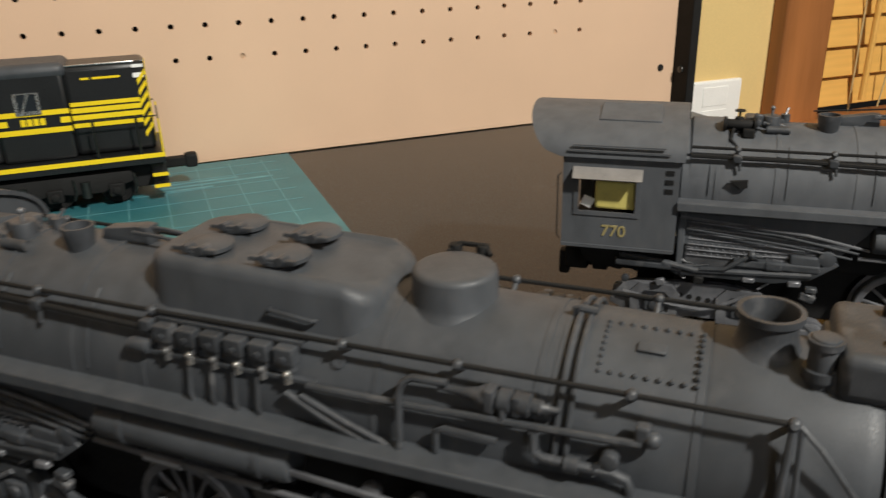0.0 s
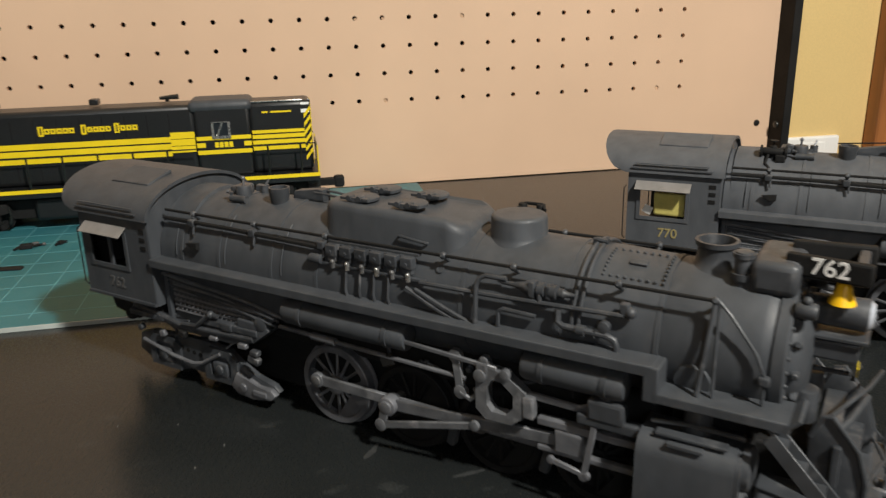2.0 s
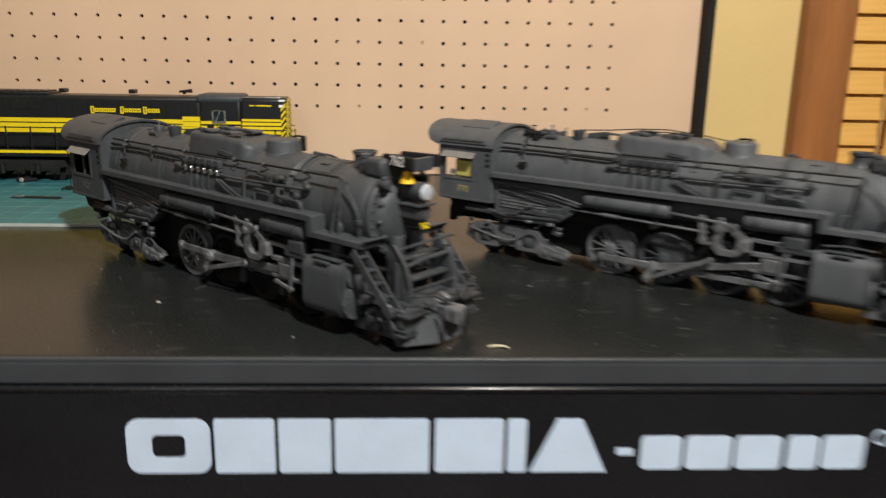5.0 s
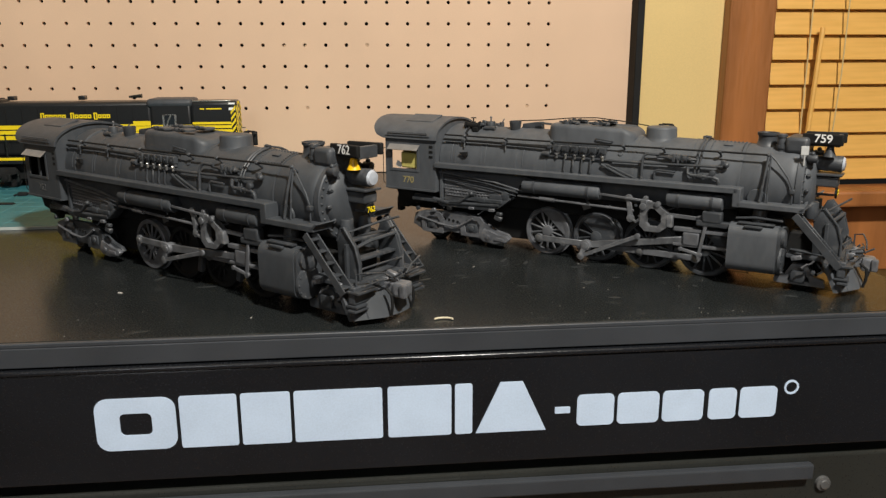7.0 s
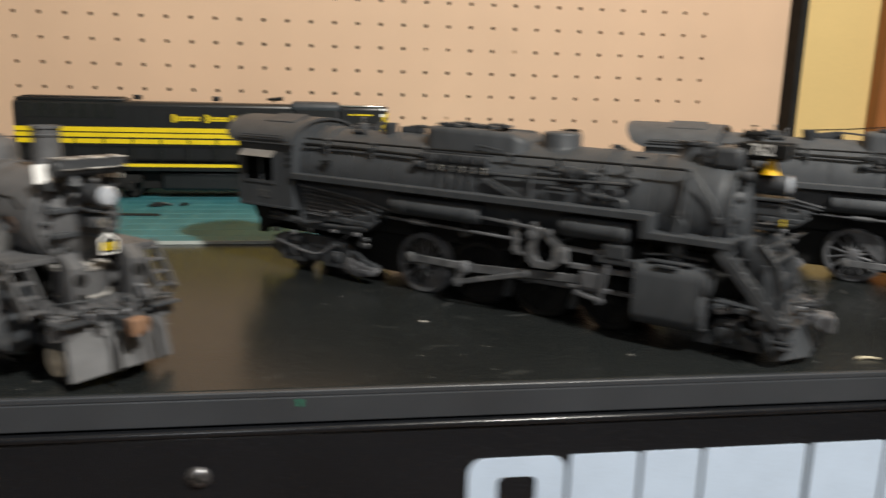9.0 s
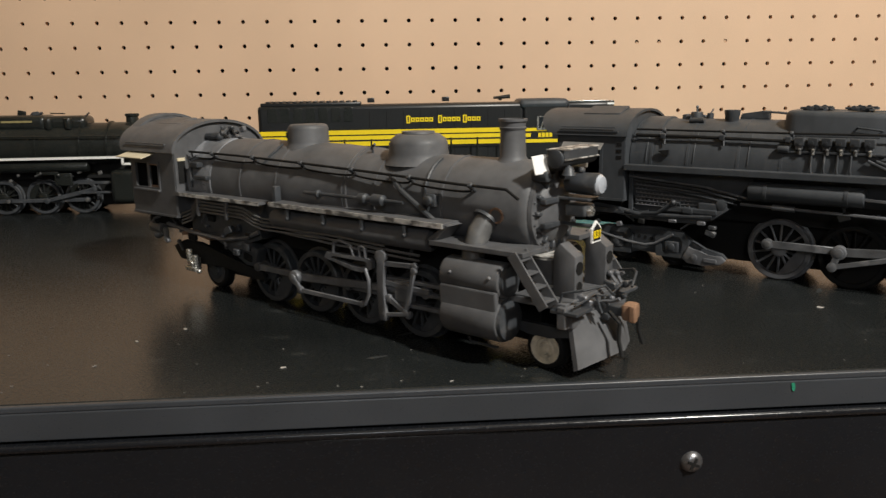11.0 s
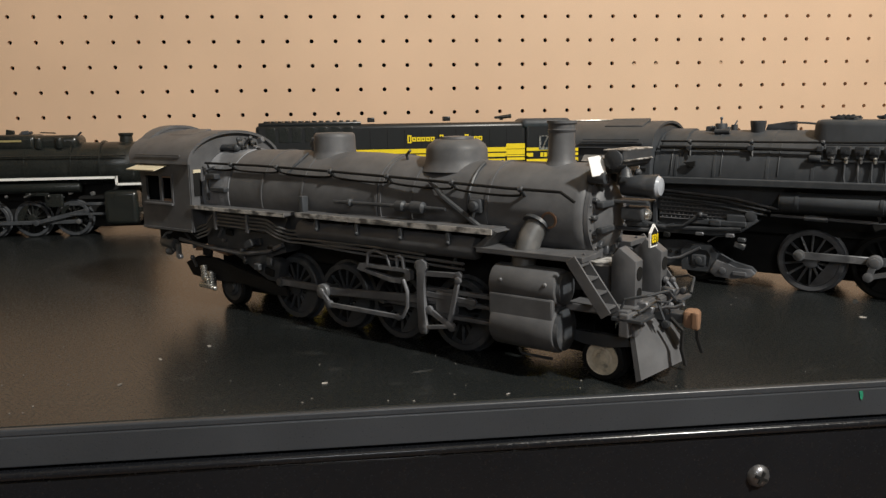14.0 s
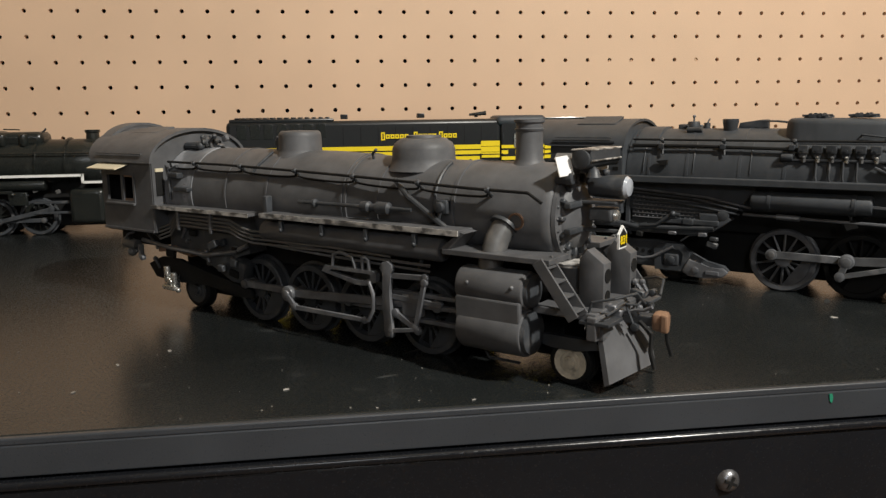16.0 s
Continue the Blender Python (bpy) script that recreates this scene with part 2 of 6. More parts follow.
wn.span(296, 1150, 14, 100, -950, -20 - 40)
wn.span(296, 1150, 14, 100, 1000, 1600)
structure("wall_north", wn, WALL, "plain warm yellow painted wall")

# window with a wooden casing and a closed wooden blind
win = tagged(new("window_1"), "window with stained wooden casing and closed honey-coloured blind", kind="structure")
win.matrix_world = HERE
part("casing", Shape().span(235, 297.5, -6, 14, -60, 1060, 3), WOOD, win, "reddish stained wooden side casing")
part("casing", Shape().span(1146, 1215, -6, 14, -60, 1060, 3), WOOD, win)
part("casing", Shape().span(300, 1146, -6, 14, 992, 1060, 3), WOOD, win)
part("sill", Shape().span(215, 1235, -42, 16, -52, -30, 4), WOOD, win, "stained wooden window sill")
part("apron", Shape().span(235, 1215, -8, 14, -150, -53, 3), WOOD, win)
part("pane", Shape().span(300, 1146, 84, 88, -30, 1000), GLASS, win)
blind = thing("window_blind", pose(0, 0, 0), "closed honey-coloured wooden slatted blind with cords", "blind")
slat_me = None
for k in range(31):
    z = -10 + k * 32.2
    if slat_me is None:
        s = Shape().box((723, 0, 0), (838, 3, 37), 1.2, (-13, 0, 0))
        slat = part("slat", s, BLIND, blind)
        slat_me = slat.data
    else:
        slat = new("slat", slat_me)
        slat.parent = blind
    slat.location = (0, 0.012, (z + 6) * 0.001)
part("ladder_tape", Shape().tube([(352, 5, -30), (352, 5, 985)], 1.0), CORD, blind, "tan ladder cord")
part("tilt_wand", Shape().tube([(363, -4, 180), (352, -10, -14)], 3.4, 8), BLIND, blind, "wooden tilt wand")
part("pull_cord", Shape().tube([(396, -3, 985), (396, -4, 120), (391, -6, 30), (385, -4, -26)], 0.9), CORD, blind, "thin pull cord")
outlet = thing("wall_plate", pose(0, 0, 0), "white plastic wall outlet plate on the yellow wall", "outlet")
part("plate", Shape().span(135, 202, 8, 14, -34, 20.5, 2.5), OUTLET, outlet)
part("socket", Shape().span(153, 184, 7.4, 9, -6, 14, 0.6), OUTLET, outlet)
part("socket", Shape().span(153, 184, 7.4, 9, -30, -10, 0.6), OUTLET, outlet)


# ---- pegboard: real holes on a one-inch grid ----
def pegboard():
    pitch, hr, c0, c1, r0, r1 = 25.4, 2.25, -57, 0, 0, 17
    base, top, left, right = 1.0, 900.0, -1640.0, 107.0
    verts, faces, index = [], [], {}

    def vid(x, y, z):
        key = (round(x, 3), round(y, 3), round(z, 3))
        if key not in index:
            index[key] = len(verts)
            verts.append((x * 0.001, y * 0.001, z * 0.001))
        return index[key]

    for c in range(c0, c1 + 1):
        for r in range(r0, r1 + 1):
            x, z, h = c * pitch, r * pitch + 83, pitch / 2
            sq = [(h, 0), (h, h), (0, h), (-h, h), (-h, 0), (-h, -h), (0, -h), (h, -h)]
            ring = [(hr * math.cos(k * math.tau / 8), hr * math.sin(k * math.tau / 8)) for k in range(8)]
            for k in range(8):
                j = (k + 1) % 8
                a, b = sq[k], sq[j]
                p, q = ring[k], ring[j]
                faces.append((vid(x + a[0], 0, z + a[1]), vid(x + b[0], 0, z + b[1]), vid(x + q[0], 0, z + q[1]), vid(x + p[0], 0, z + p[1])))
                faces.append((vid(x + p[0], 0, z + p[1]), vid(x + q[0], 0, z + q[1]), vid(x + q[0], 5, z + q[1]), vid(x + p[0], 5, z + p[1])))
    xl, xr, zb, zt = (c0 - 0.5) * pitch, (c1 + 0.5) * pitch, 83 + (r0 - 0.5) * pitch, 83 + (r1 + 0.5) * pitch
    for x0, x1, z0, z1 in ((left, right, base, zb), (left, right, zt, top), (left, xl, zb, zt), (xr, right, zb, zt)):
        faces.append((vid(x0, 0, z0), vid(x1, 0, z0), vid(x1, 0, z1), vid(x0, 0, z1)))
    for x0, z0, x1, z1 in ((left, base, right, base), (right, base, right, top), (right, top, left, top), (left, top, left, base)):
        faces.append((vid(x0, 0, z0), vid(x0, 5, z0), vid(x1, 5, z1), vid(x1, 0, z1)))
    me = bpy.data.meshes.new("pegboard")
    me.from_pydata(verts, [], faces)
    me.materials.append(PEG)
    bm = bmesh.new()
    bm.from_mesh(me)
    bmesh.ops.recalc_face_normals(bm, faces=bm.faces)
    bm.to_mesh(me)
    bm.free()
    return tagged(new("pegboard", me), "tan painted pegboard with a one-inch grid of holes", "pegboard")


board = pegboard()
for c, r in ((-9, 3), (-12, 0), (-1, 0)):
    part("plug", Shape().cyl((c * 25.4, 1.2, 83 + r * 25.4), (c * 25.4, 4, 83 + r * 25.4), 2.3, n=10), PLUG, board, "hole filled with dried paint")
for c, r in ((-12, 3), (-13, 3)):
    part("plug", Shape().cyl((c * 25.4 + 0.8, 1.6, 82.2 + r * 25.4), (c * 25.4 + 0.8, 4, 82.2 + r * 25.4), 1.4, n=8), PLUG, board)
part("screw", Shape().lathe([(0, 3.4), (1.2, 3.0), (1.6, 1.0)], (92, 0, 41), (0, -1, 0), 12), BLACK_AND_SHADE, board, "dark screw head")
# Black sheet hung behind the board so its holes read as deep shade.
structure("hole_shade_sheet", Shape().span(-1640, 105, 11, 13, 1, 900), BLACK_AND_SHADE, "black sheet in place of shade behind the pegboard holes")
post = thing("steel_upright", pose(0, 0, 0), "black steel angle upright beside the pegboard", "upright")
part("channel", Shape().span(107.3, 116.5, -23, 10, 0.5, 905, 0.8), BLACK_AND_SHADE, post)
part("bolt", Shape().lathe([(0, 4), (1.5, 3.4), (2, 1)], (107.3, -12, 40), (-1, 0, 0), 10), GLOSSBLACK, post)

# ---- the steel tool bench ----
bench = thing("tool_bench", pose(0, 0, 0), "black steel tool bench with a satin top and rounded lip", "workbench")
top = Shape()
prof = [(-594.4, -14.0), (-594.4, -2.2), (-593.8, -0.8), (-592.4, 0.0), (0.0, 0.0), (0.0, -14.0)]
n = len(prof)
top.raw([(x, y, z) for x in (-1350, 116) for y, z in prof], [tuple(range(n - 1, -1, -1)), tuple(range(n, 2 * n))] + [(k, (k + 1) % n, n + (k + 1) % n, n + k) for k in range(n)])
bt = part("bench_top", top, BENCH, bench, "satin black bench top with dust and scuffs")
bt.data.polygons.foreach_set("use_smooth", [False] * len(bt.data.polygons))
part("edge_band", Shape().span(-1350, 116, -596.2, -594.7, -13.6, -2.6, 0.5), BENCH_EDGE, bench, "dark grey front edge")
part("worn_edge_line", Shape().span(-1350, 116, -595.9, -593.4, -2.7, 0.05, 0.7, 3), BENCH_EDGE, bench, "rounded dark top edge")
part("trim_strip", Shape().span(-1350, 116, -598.4, -592, -17.9, -14.8, 1.3, 4), PANEL, bench, "rounded glossy lip under the top")
part("front_panel", Shape().span(-1350, 114, -597, -590, -83, -18.2, 1.0), PANEL, bench, "glossy black front panel")
part("carcass", Shape().span(-1340, 112, -575, -5, -940, -14.6, 2), BLACK_AND_SHADE, bench)
for z0, z1 in ((-190, -92), (-330, -198), (-500, -338), (-700, -508)):
    d = part("drawer", Shape().span(-1335, 110, -592, -576, z0, z1, 2), DRAWER, bench)
    part("drawer_pull", Shape().span(-1300, 34, -598, -592.4, z1 - 14, z1 - 4, 1.2), BENCH_EDGE, d)
lock = part("lock", Shape().lathe([(0, 5), (2, 4.6), (2.5, 3), (3.2, 2.6)], (44, -592, -112), (0, -1, 0), 14), ROD, bench, "drawer lock")


def screw(x, z):
    s = part("screw", Shape().lathe([(0, 4.6), (1.4, 4.0), (2.4, 2.3), (2.6, 0.4)], (x, -597, z), (0, -1, 0), 16), SCREW, bench, "dull cross-head screw")
    part("cross_slot", Shape().box((x, -599.4, z), (5.2, 0.9, 1.1), rot=(0, 25, 0)).box((x, -599.42, z), (1.1, 0.9, 5.2), rot=(0, 25, 0)), BLACK_AND_SHADE, s)


screw(-494, -35)
screw(-900, -35)
# the maker's mark as plain blocks

def rounded(x0, x1, z0, z1, r, n=5):
    out = []
    for cx, cz, a in ((x1 - r, z1 - r, 0), (x0 + r, z1 - r, 90), (x0 + r, z0 + r, 180), (x1 - r, z0 + r, 270)):
        out += [(cx + r * math.cos(radians(a + 90 * k / n)), cz + r * math.sin(radians(a + 90 * k / n))) for k in range(n + 1)]
    return out


zl, zh = -63.6, -32.8
big = [(-384, -341), (-339, -308), (-306, -279), (-277, -228), (-225, -189), (-187, -177), (-175, -134)]
small = [(-116, -94), (-92, -67), (-65, -40), (-37, -20), (-18, 5)]
for k, (x0, x1) in enumerate(big):
    s = Shape()
    if k == 0:
        s.plate(rounded(x0, x1, zl, zh, 7), rounded(x0 + 13, x1 - 13, zl + 9, zh - 9, 3), -597.6, -597.0)
    elif k == 6:
        s.prism([(x0, zl), (x0 + 14, zh), (x1 - 14, zh), (x1, zl)], -597.6, -597.0)
    else:
        s.prism(rounded(x0, x1, zl, zh, 1.5), -597.6, -597.0)
    part("mark_block", s, LOGO, bench)
part("mark_block", Shape().prism(rounded(-129, -120, -53.8, -49.8, 0.5), -597.6, -597.0), LOGO, bench)
for x0, x1 in small:
    part("mark_block", Shape().prism(rounded(x0, x1, -62.2, -42.8, 3), -597.6, -597.0), LOGO, bench)
part("mark_block", Shape().plate([(13.5 + 4.6 * math.cos(k * 0.524), -44 + 4.6 * math.sin(k * 0.524)) for k in range(12)], [(13.5 + 3.4 * math.cos(k * 0.524), -44 + 3.4 * math.sin(k * 0.524)) for k in range(12)], -597.6, -597.0), LOGO, bench)

# ---- cutting mat ----
mat = thing("cutting_mat", pose(-0.505, -0.159, 0.0015, 0, 0, 0.6), "worn teal cutting mat with faint printed grid", "cutting mat")
part("sheet", Shape().span(-228, 228, -146, 146, -1.4, 1.5, 0.5), MAT, mat)
part("front_edge", Shape().span(-227.5, 227.5, -147.2, -146.2, -1.3, 1.3), MATEDGE, mat, "pale cut edge")
for k in range(-8, 9):
    part("grid_line", Shape().span(k * 25.4 - 0.35, k * 25.4 + 0.35, -135, 135, 1.5, 1.62), MATLINE, mat)
for k in range(-5, 6):
    part("grid_line", Shape().span(-215, 215, k * 25.4 - 0.35, k * 25.4 + 0.35, 1.5, 1.6), MATLINE, mat)
bars = Shape()
for y, x0, x1 in ((96, 120, 180), (88, 120, 205), (80, 120, 160)):
    bars.span(x0, x1, y - 1.6, y + 1.6, 1.5, 1.64)
part("printed_bars", bars, MATLINE, mat)


# ---- locomotives: x ahead, y to the left, z up, in millimetres ----
def heading(deg, c, o):
    """Pose of an engine with that heading, whose centre line lies c to the right of the origin and whose zero lies o along it."""
    h = radians(deg)
    return pose(o * math.cos(h) + c * math.sin(h), o * math.sin(h) - c * math.cos(h), 0, 0, 0, deg)


def driver(parent, x, y, r, crank, side, tyre, spoke, weight=True, broad=False):
    """A spoked driving wheel, its face at y, with counterweight and crank pin."""
    w = part("driving_wheel", Shape().lathe([(0, r - 3.2), (0, r - 0.9), (0.5, r - 0.4), (4.2, r - 0.4), (4.6, r + 1.0), (5.2, r + 1.0), (5.2, r - 3.2), (0, r - 3.2)], (x, y, r), (0, -side, 0), 32, False), tyre, parent)
    sp = Shape()
    for k in range(14):
        a = k * math.tau / 14 + 0.2
        c, s = math.cos(a), math.sin(a)
        sp.tube([(x + 3 * c, y - side * 1.6, r + 3 * s), (x + (r - 3) * c, y - side * 2.2, r + (r - 3) * s)], 0.75, 5)
    sp.cyl((x, y + side * 0.6, r), (x, y - side * 4, r), 4.2, n=14, soft=0.5)
    part("spokes", sp, spoke, w)
    # Black disc added so the gaps between the spokes stay in shade.
    part("spoke_shade_disc", Shape().cyl((x, y - side * 4.4, r), (x, y - side * 5.0, r), r - 2.6, n=28), BLACK_AND_SHADE, w)
    if weight:
        arc = [(x + (r - 3.4) * math.cos(a), r + (r - 3.4) * math.sin(a)) for a in [crank + math.pi + (k - 5) * (0.3 if broad else 0.2) for k in range(11)]]
        part("counterweight", Shape().prism(arc, y - side * 0.4, y - side * 3.5), spoke, w)
    px, pz = x + 6.5 * math.cos(crank), r + 6.5 * math.sin(crank)
    part("crank_pin", Shape().cyl((px, y - side * 1, pz), (px, y + side * 6.5, pz), 2.1, n=12, soft=0.4), ROD, w)
    return px, pz


def bar(a, b, w, y, t, ends=True):
    """A flat rod in the side plane from a to b, with round ends."""
    (x0, z0), (x1, z1) = a, b
    L = math.hypot(x1 - x0, z1 - z0)
    ang = math.degrees(math.atan2(z1 - z0, x1 - x0))
    s = Shape().box(((x0 + x1) / 2, y, (z0 + z1) / 2), (L, t, w), min(w, t) * 0.2, (0, -ang, 0), 1)
    if ends:
        for x, z in (a, b):
            s.cyl((x, y - t * 0.62, z), (x, y + t * 0.62, z), w * 0.74, n=14, soft=0.2)
    return s


def small_wheel(parent, x, y, r, side, face, label="", name="truck_wheel"):
    w = part(name, Shape().lathe([(0.2, r * 0.72), (-0.4, r * 0.8), (-0.3, r * 0.93), (0.4, r), (3.6, r), (4, r + 0.9), (4.8, r + 0.9), (4.8, 2)], (x, y, r), (0, -side, 0), 24), BLACK_AND_SHADE, parent)
    part("wheel_face", Shape().lathe([(0.1, r * 0.78), (-0.5, r * 0.75), (-0.1, r * 0.66), (-0.1, r * 0.48), (-0.6, r * 0.43), (-0.6, r * 0.3), (-1.4, r * 0.25), (-1.6, 0.4)], (x, y, r), (0, -side, 0), 22), face, w, label)


def boiler_pt(x, ang, r, zc=66):
    """A point on the boiler's skin; ang in degrees from the top, positive towards the right side."""
    return (x, -r * math.sin(radians(ang)), zc + r * math.cos(radians(ang)))


def roof_shell(x_front, x_rear, over, half, eave, rise, power=0.75, thick=1.6, n=22):
    """An arched cab roof whose rear edge sweeps back towards the crown."""
    s = Shape()
    rows = []
    for inset in (0, thick):
        for at_rear in (0, 1):
            row = []
            for k in range(n + 1):
                a = -math.pi / 2 + math.pi * k / n
                x = x_front - inset * 0 if not at_rear else x_rear - over * max(0.0, math.cos(a)) ** power
                row.append(s.bm.verts.new((x, (half - inset) * math.sin(a), eave + (rise - inset) * math.cos(a))))
            rows.append(row)
    f0, r0, f1, r1 = rows
    for p, q in ((f0, r0), (r0, r1), (r1, f1), (f1, f0)):
        for k in range(n):
            s.bm.faces.new((p[k], p[k + 1], q[k + 1], q[k]))
    for k in (0, n):
        s.bm.faces.new((f0[k], r0[k], r1[k], f1[k]))
    return s


def arch_wall(x0, x1, half, eave, rise, z0, n=18):
    """An end wall under an arched roof."""
    s = Shape()
    pts = [(-half, z0)] + [(half * math.sin(a), eave + rise * math.cos(a)) for a in [-math.pi / 2 + math.pi * k / n for k in range(n + 1)]] + [(half, z0)]
    m = len(pts)
    s.raw([(x, y, z) for x in (x0, x1) for y, z in pts], [tuple(range(m)), tuple(range(2 * m - 1, m - 1, -1))] + [(k, (k + 1) % m, m + (k + 1) % m, m + k) for k in range(m)])
    return s


def cab_side(parent, y, x0, x1, z0, z1, holes, mat_, t=1.4):
    """A cab wall built round its window openings (x0, x1, z0, z1), from strips."""
    a, b, c, d = holes[0][0], holes[-1][1], holes[0][2], holes[0][3]
    s = Shape().plate([(x0, z0), (x1, z0), (x1, z1), (x0, z1)], [(a, c), (b, c), (b, d), (a, d)], y - t / 2, y + t / 2)
    return part("cab_wall", s, mat_, parent)


def rails_ladder(parent, a, b, y, width, steps, mat_, deep=4.6):
    """A stepped ladder between two (x, z) points: two stringers and treads."""
    (x0, z0), (x1, z1) = a, b
    lad = part("ladder", bar(a, b, deep, y, 1.0, False), mat_, parent)
    part("stringer", bar(a, b, deep, y + width, 1.0, False), mat_, lad)
    for k in range(steps):
        f = (k + 0.5) / steps
        part("tread", Shape().box((x0 + (x1 - x0) * f, y + width / 2, z0 + (z1 - z0) * f), (4.6, width, 0.9), 0.2), mat_, lad)


def handrail(parent, y, pts, posts, mat_, out=1):
    r = part("handrail", Shape().tube([(x, y, z) for x, z in pts], 0.65, 7), BLACK_AND_SHADE, parent)
    for x, z in posts:
        part("stanchion", Shape().cyl((x, y - out * 1.2, z + 0.5), (x, y + out * 4.2, z - 3.2), 0.75, n=8).ball((x, y, z), 1.45, 6), mat_, r)


def face_plate(pts, x0, x1):
    """A plate that faces ahead: an outline of (y, z) points, from x0 to x1."""
    n = len(pts)
    return Shape().raw([(x, y, z) for x in (x0, x1) for y, z in pts], [tuple(range(n)), tuple(range(2 * n - 1, n - 1, -1))] + [(k, (k + 1) % n, n + (k + 1) % n, n + k) for k in range(n)])


def clutter(parent, n, seed, xs, ys, zs, mats, kinds=("pipe", "bracket", "bolt", "lever")):
    """Small pipes, brackets, bolts and levers crowded into the working parts."""
    g = random.Random(seed)
    for k in range(n):
        x, y, z = g.uniform(*xs), g.uniform(*ys), g.uniform(*zs)
        kind = g.choice(kinds)
        if kind == "pipe":
            dx, dz = g.uniform(-9, 9), g.uniform(-5, 5)
            s = Shape().tube([(x - dx, y, z - dz), (x - dx * 0.2, y + 0.6, z - dz * 0.1), (x + dx * 0.4, y + 0.4, z + dz * 0.1), (x + dx, y, z + dz)], g.uniform(0.5, 0.9), 6)
        elif kind == "bracket":
            s = Shape().box((x, y, z), (g.uniform(3, 7), g.uniform(2, 3.6), g.uniform(2, 5)), 0.5, (0, g.uniform(-25, 25), 0), 1)
        elif kind == "bolt":
            s = Shape().cyl((x, y - 1.2, z), (x, y + 1.2, z), g.uniform(0.9, 1.7), n=8, soft=0.3)
        else:
            a = g.uniform(0, 3.1)
            s = Shape().tube([(x, y, z), (x + 6 * math.cos(a), y, z + 6 * math.sin(a))], 0.8, 6).ball((x + 6 * math.cos(a), y, z + 6 * math.sin(a)), 1.4, 5)
        part(kind, s, g.choice(mats), parent)


LINKGREY = paint("rubbed_casting_grey", (0.14, 0.145, 0.155), 0.38, 0.3, 0.4, 130, 2000, 0.15, (0.34, 0.34, 0.35), 0.58, 140)


def berkshire(name, m, label, board_no, cab_no, flags, bell_mat, curtain, rod_mat, ph, cab_ink):
    """A heavy 2-8-4 engine: long boiler, low sand box, steam dome, sloped cab visor."""
    e = thing(name, m, label, "model locomotive", "steam engines on the bench")
    B, L, R = (ENGINE_PALE if curtain else ENGINE), ENGINE_LOW, rod_mat
    part("frame", Shape().span(-60, 216, -11, 11, 7, 36, 1).span(-108, -58, -9, 9, 22, 34, 1), BLACK_AND_SHADE, e)
    # Black filler added in place of the shade under the running boards.
    part("shade_filler", Shape().span(-58, 166, -15.5, 15.5, 32, 50, 1), BLACK_AND_SHADE, e)
    bo = part("boiler", Shape().lathe([(-62, 24), (-61, 26), (-10, 26.4), (40, 26.2), (100, 25.6), (150, 24.6), (166, 24)], (0, 0, 66), (1, 0, 0), 48), B, e)
    for x, r in ((-47, 26.8), (-24, 26.9), (6, 26.9), (30, 26.8), (96, 26.2), (133, 25.5), (136.5, 25.4), (166, 24.6)):
        part("boiler_band", Shape().lathe([(x - 0.9, r - 0.8), (x - 0.8, r - 0.32), (x + 0.8, r - 0.32), (x + 0.9, r - 0.8)], (0, 0, 66), (1, 0, 0), 48), B, bo)
    fb = Shape()
    for s in (1, -1):
        fb.prism([(-61, 44), (4, 44), (16, 58), (16, 65), (-61, 65)], s * 18, s * 26.0)
    fbx = part("firebox", fb, B, e)
    for s in (-1, 1):
        for x in (-50, -20, 12):
            part("seam_strip", Shape().tube([boiler_pt(x, -s * a, 26.5) for a in range(40, 92, 6)], 0.3, 5), B, fbx)
        part("vent_hood", Shape().prism([(-42, 73.6), (-35, 74.4), (-35, 71.4), (-37.5, 70.8)], s * 26.2, s * 28.0), BLACK_AND_SHADE, fbx)
    sm = part("smokebox", Shape().lathe([(166.5, 23.6), (168, 24), (196, 24), (199, 23.4), (200.5, 22)], (0, 0, 66), (1, 0, 0), 48), B, e)
    part("smokebox_front", Shape().lathe([(200, 23.8), (203.4, 23.8), (204, 23.2), (204.2, 18.4), (205.0, 18.0), (207.2, 16.6), (209.2, 11), (210, 0.2)], (0, 0, 66), (1, 0, 0), 44), B, sm)
    riv = Shape()
    for k in range(30):
        a = k * math.tau / 30
        riv.ball((204.2, 21.6 * math.cos(a), 66 + 21.6 * math.sin(a)), 0.8, 5)
    part("rivets", riv, L, sm, "ring of rivets")
    for k in range(12):
        a = k * math.tau / 12 + 0.1
        part("door_dog", Shape().box((206.2, 17.4 * math.cos(a), 66 + 17.4 * math.sin(a)), (2.2, 4.2, 2.0), 0.4, (math.degrees(a), 0, 0), 1), L, sm)
    part("front_handrail", Shape().tube([(206, 13 * math.cos(a), 66 + 13 * math.sin(a)) for a in [k * math.pi / 10 for k in range(11)]], 0.5), L, sm)
    # cab
    win = [(-104, -78, 57, 74)]
    for s in (1, -1):
        w = cab_side(e, s * 31, -110, -62, 41, 84, win, B)
        part("window_frame", Shape().plate([(-105, 56), (-77, 56), (-77, 75), (-105, 75)], [(-103, 58), (-79, 58), (-79, 73), (-103, 73)], s * 31.6, s * 32.2), B, w)
        if not curtain:
            part("window_post", Shape().span(-92, -90, s * 30, s * 31, 57, 74), B, w)
        part("awning", Shape().box((-91, s * 34.0, 75.4), (29, 6.2, 0.5), 0, (-s * 40, 0, 0)), AWNING, w, "grey folding sun awning")
        for z in (69, 73, 77):
            part("vent_slot", Shape().span(-67.4, -64, s * 31.5, s * 32, z - 1.2, z + 0.8), BLACK_AND_SHADE, w)
        part("sill_strip", Shape().span(-110, -62, s * 31.7, s * 32.5, 41, 42.4), B, w)
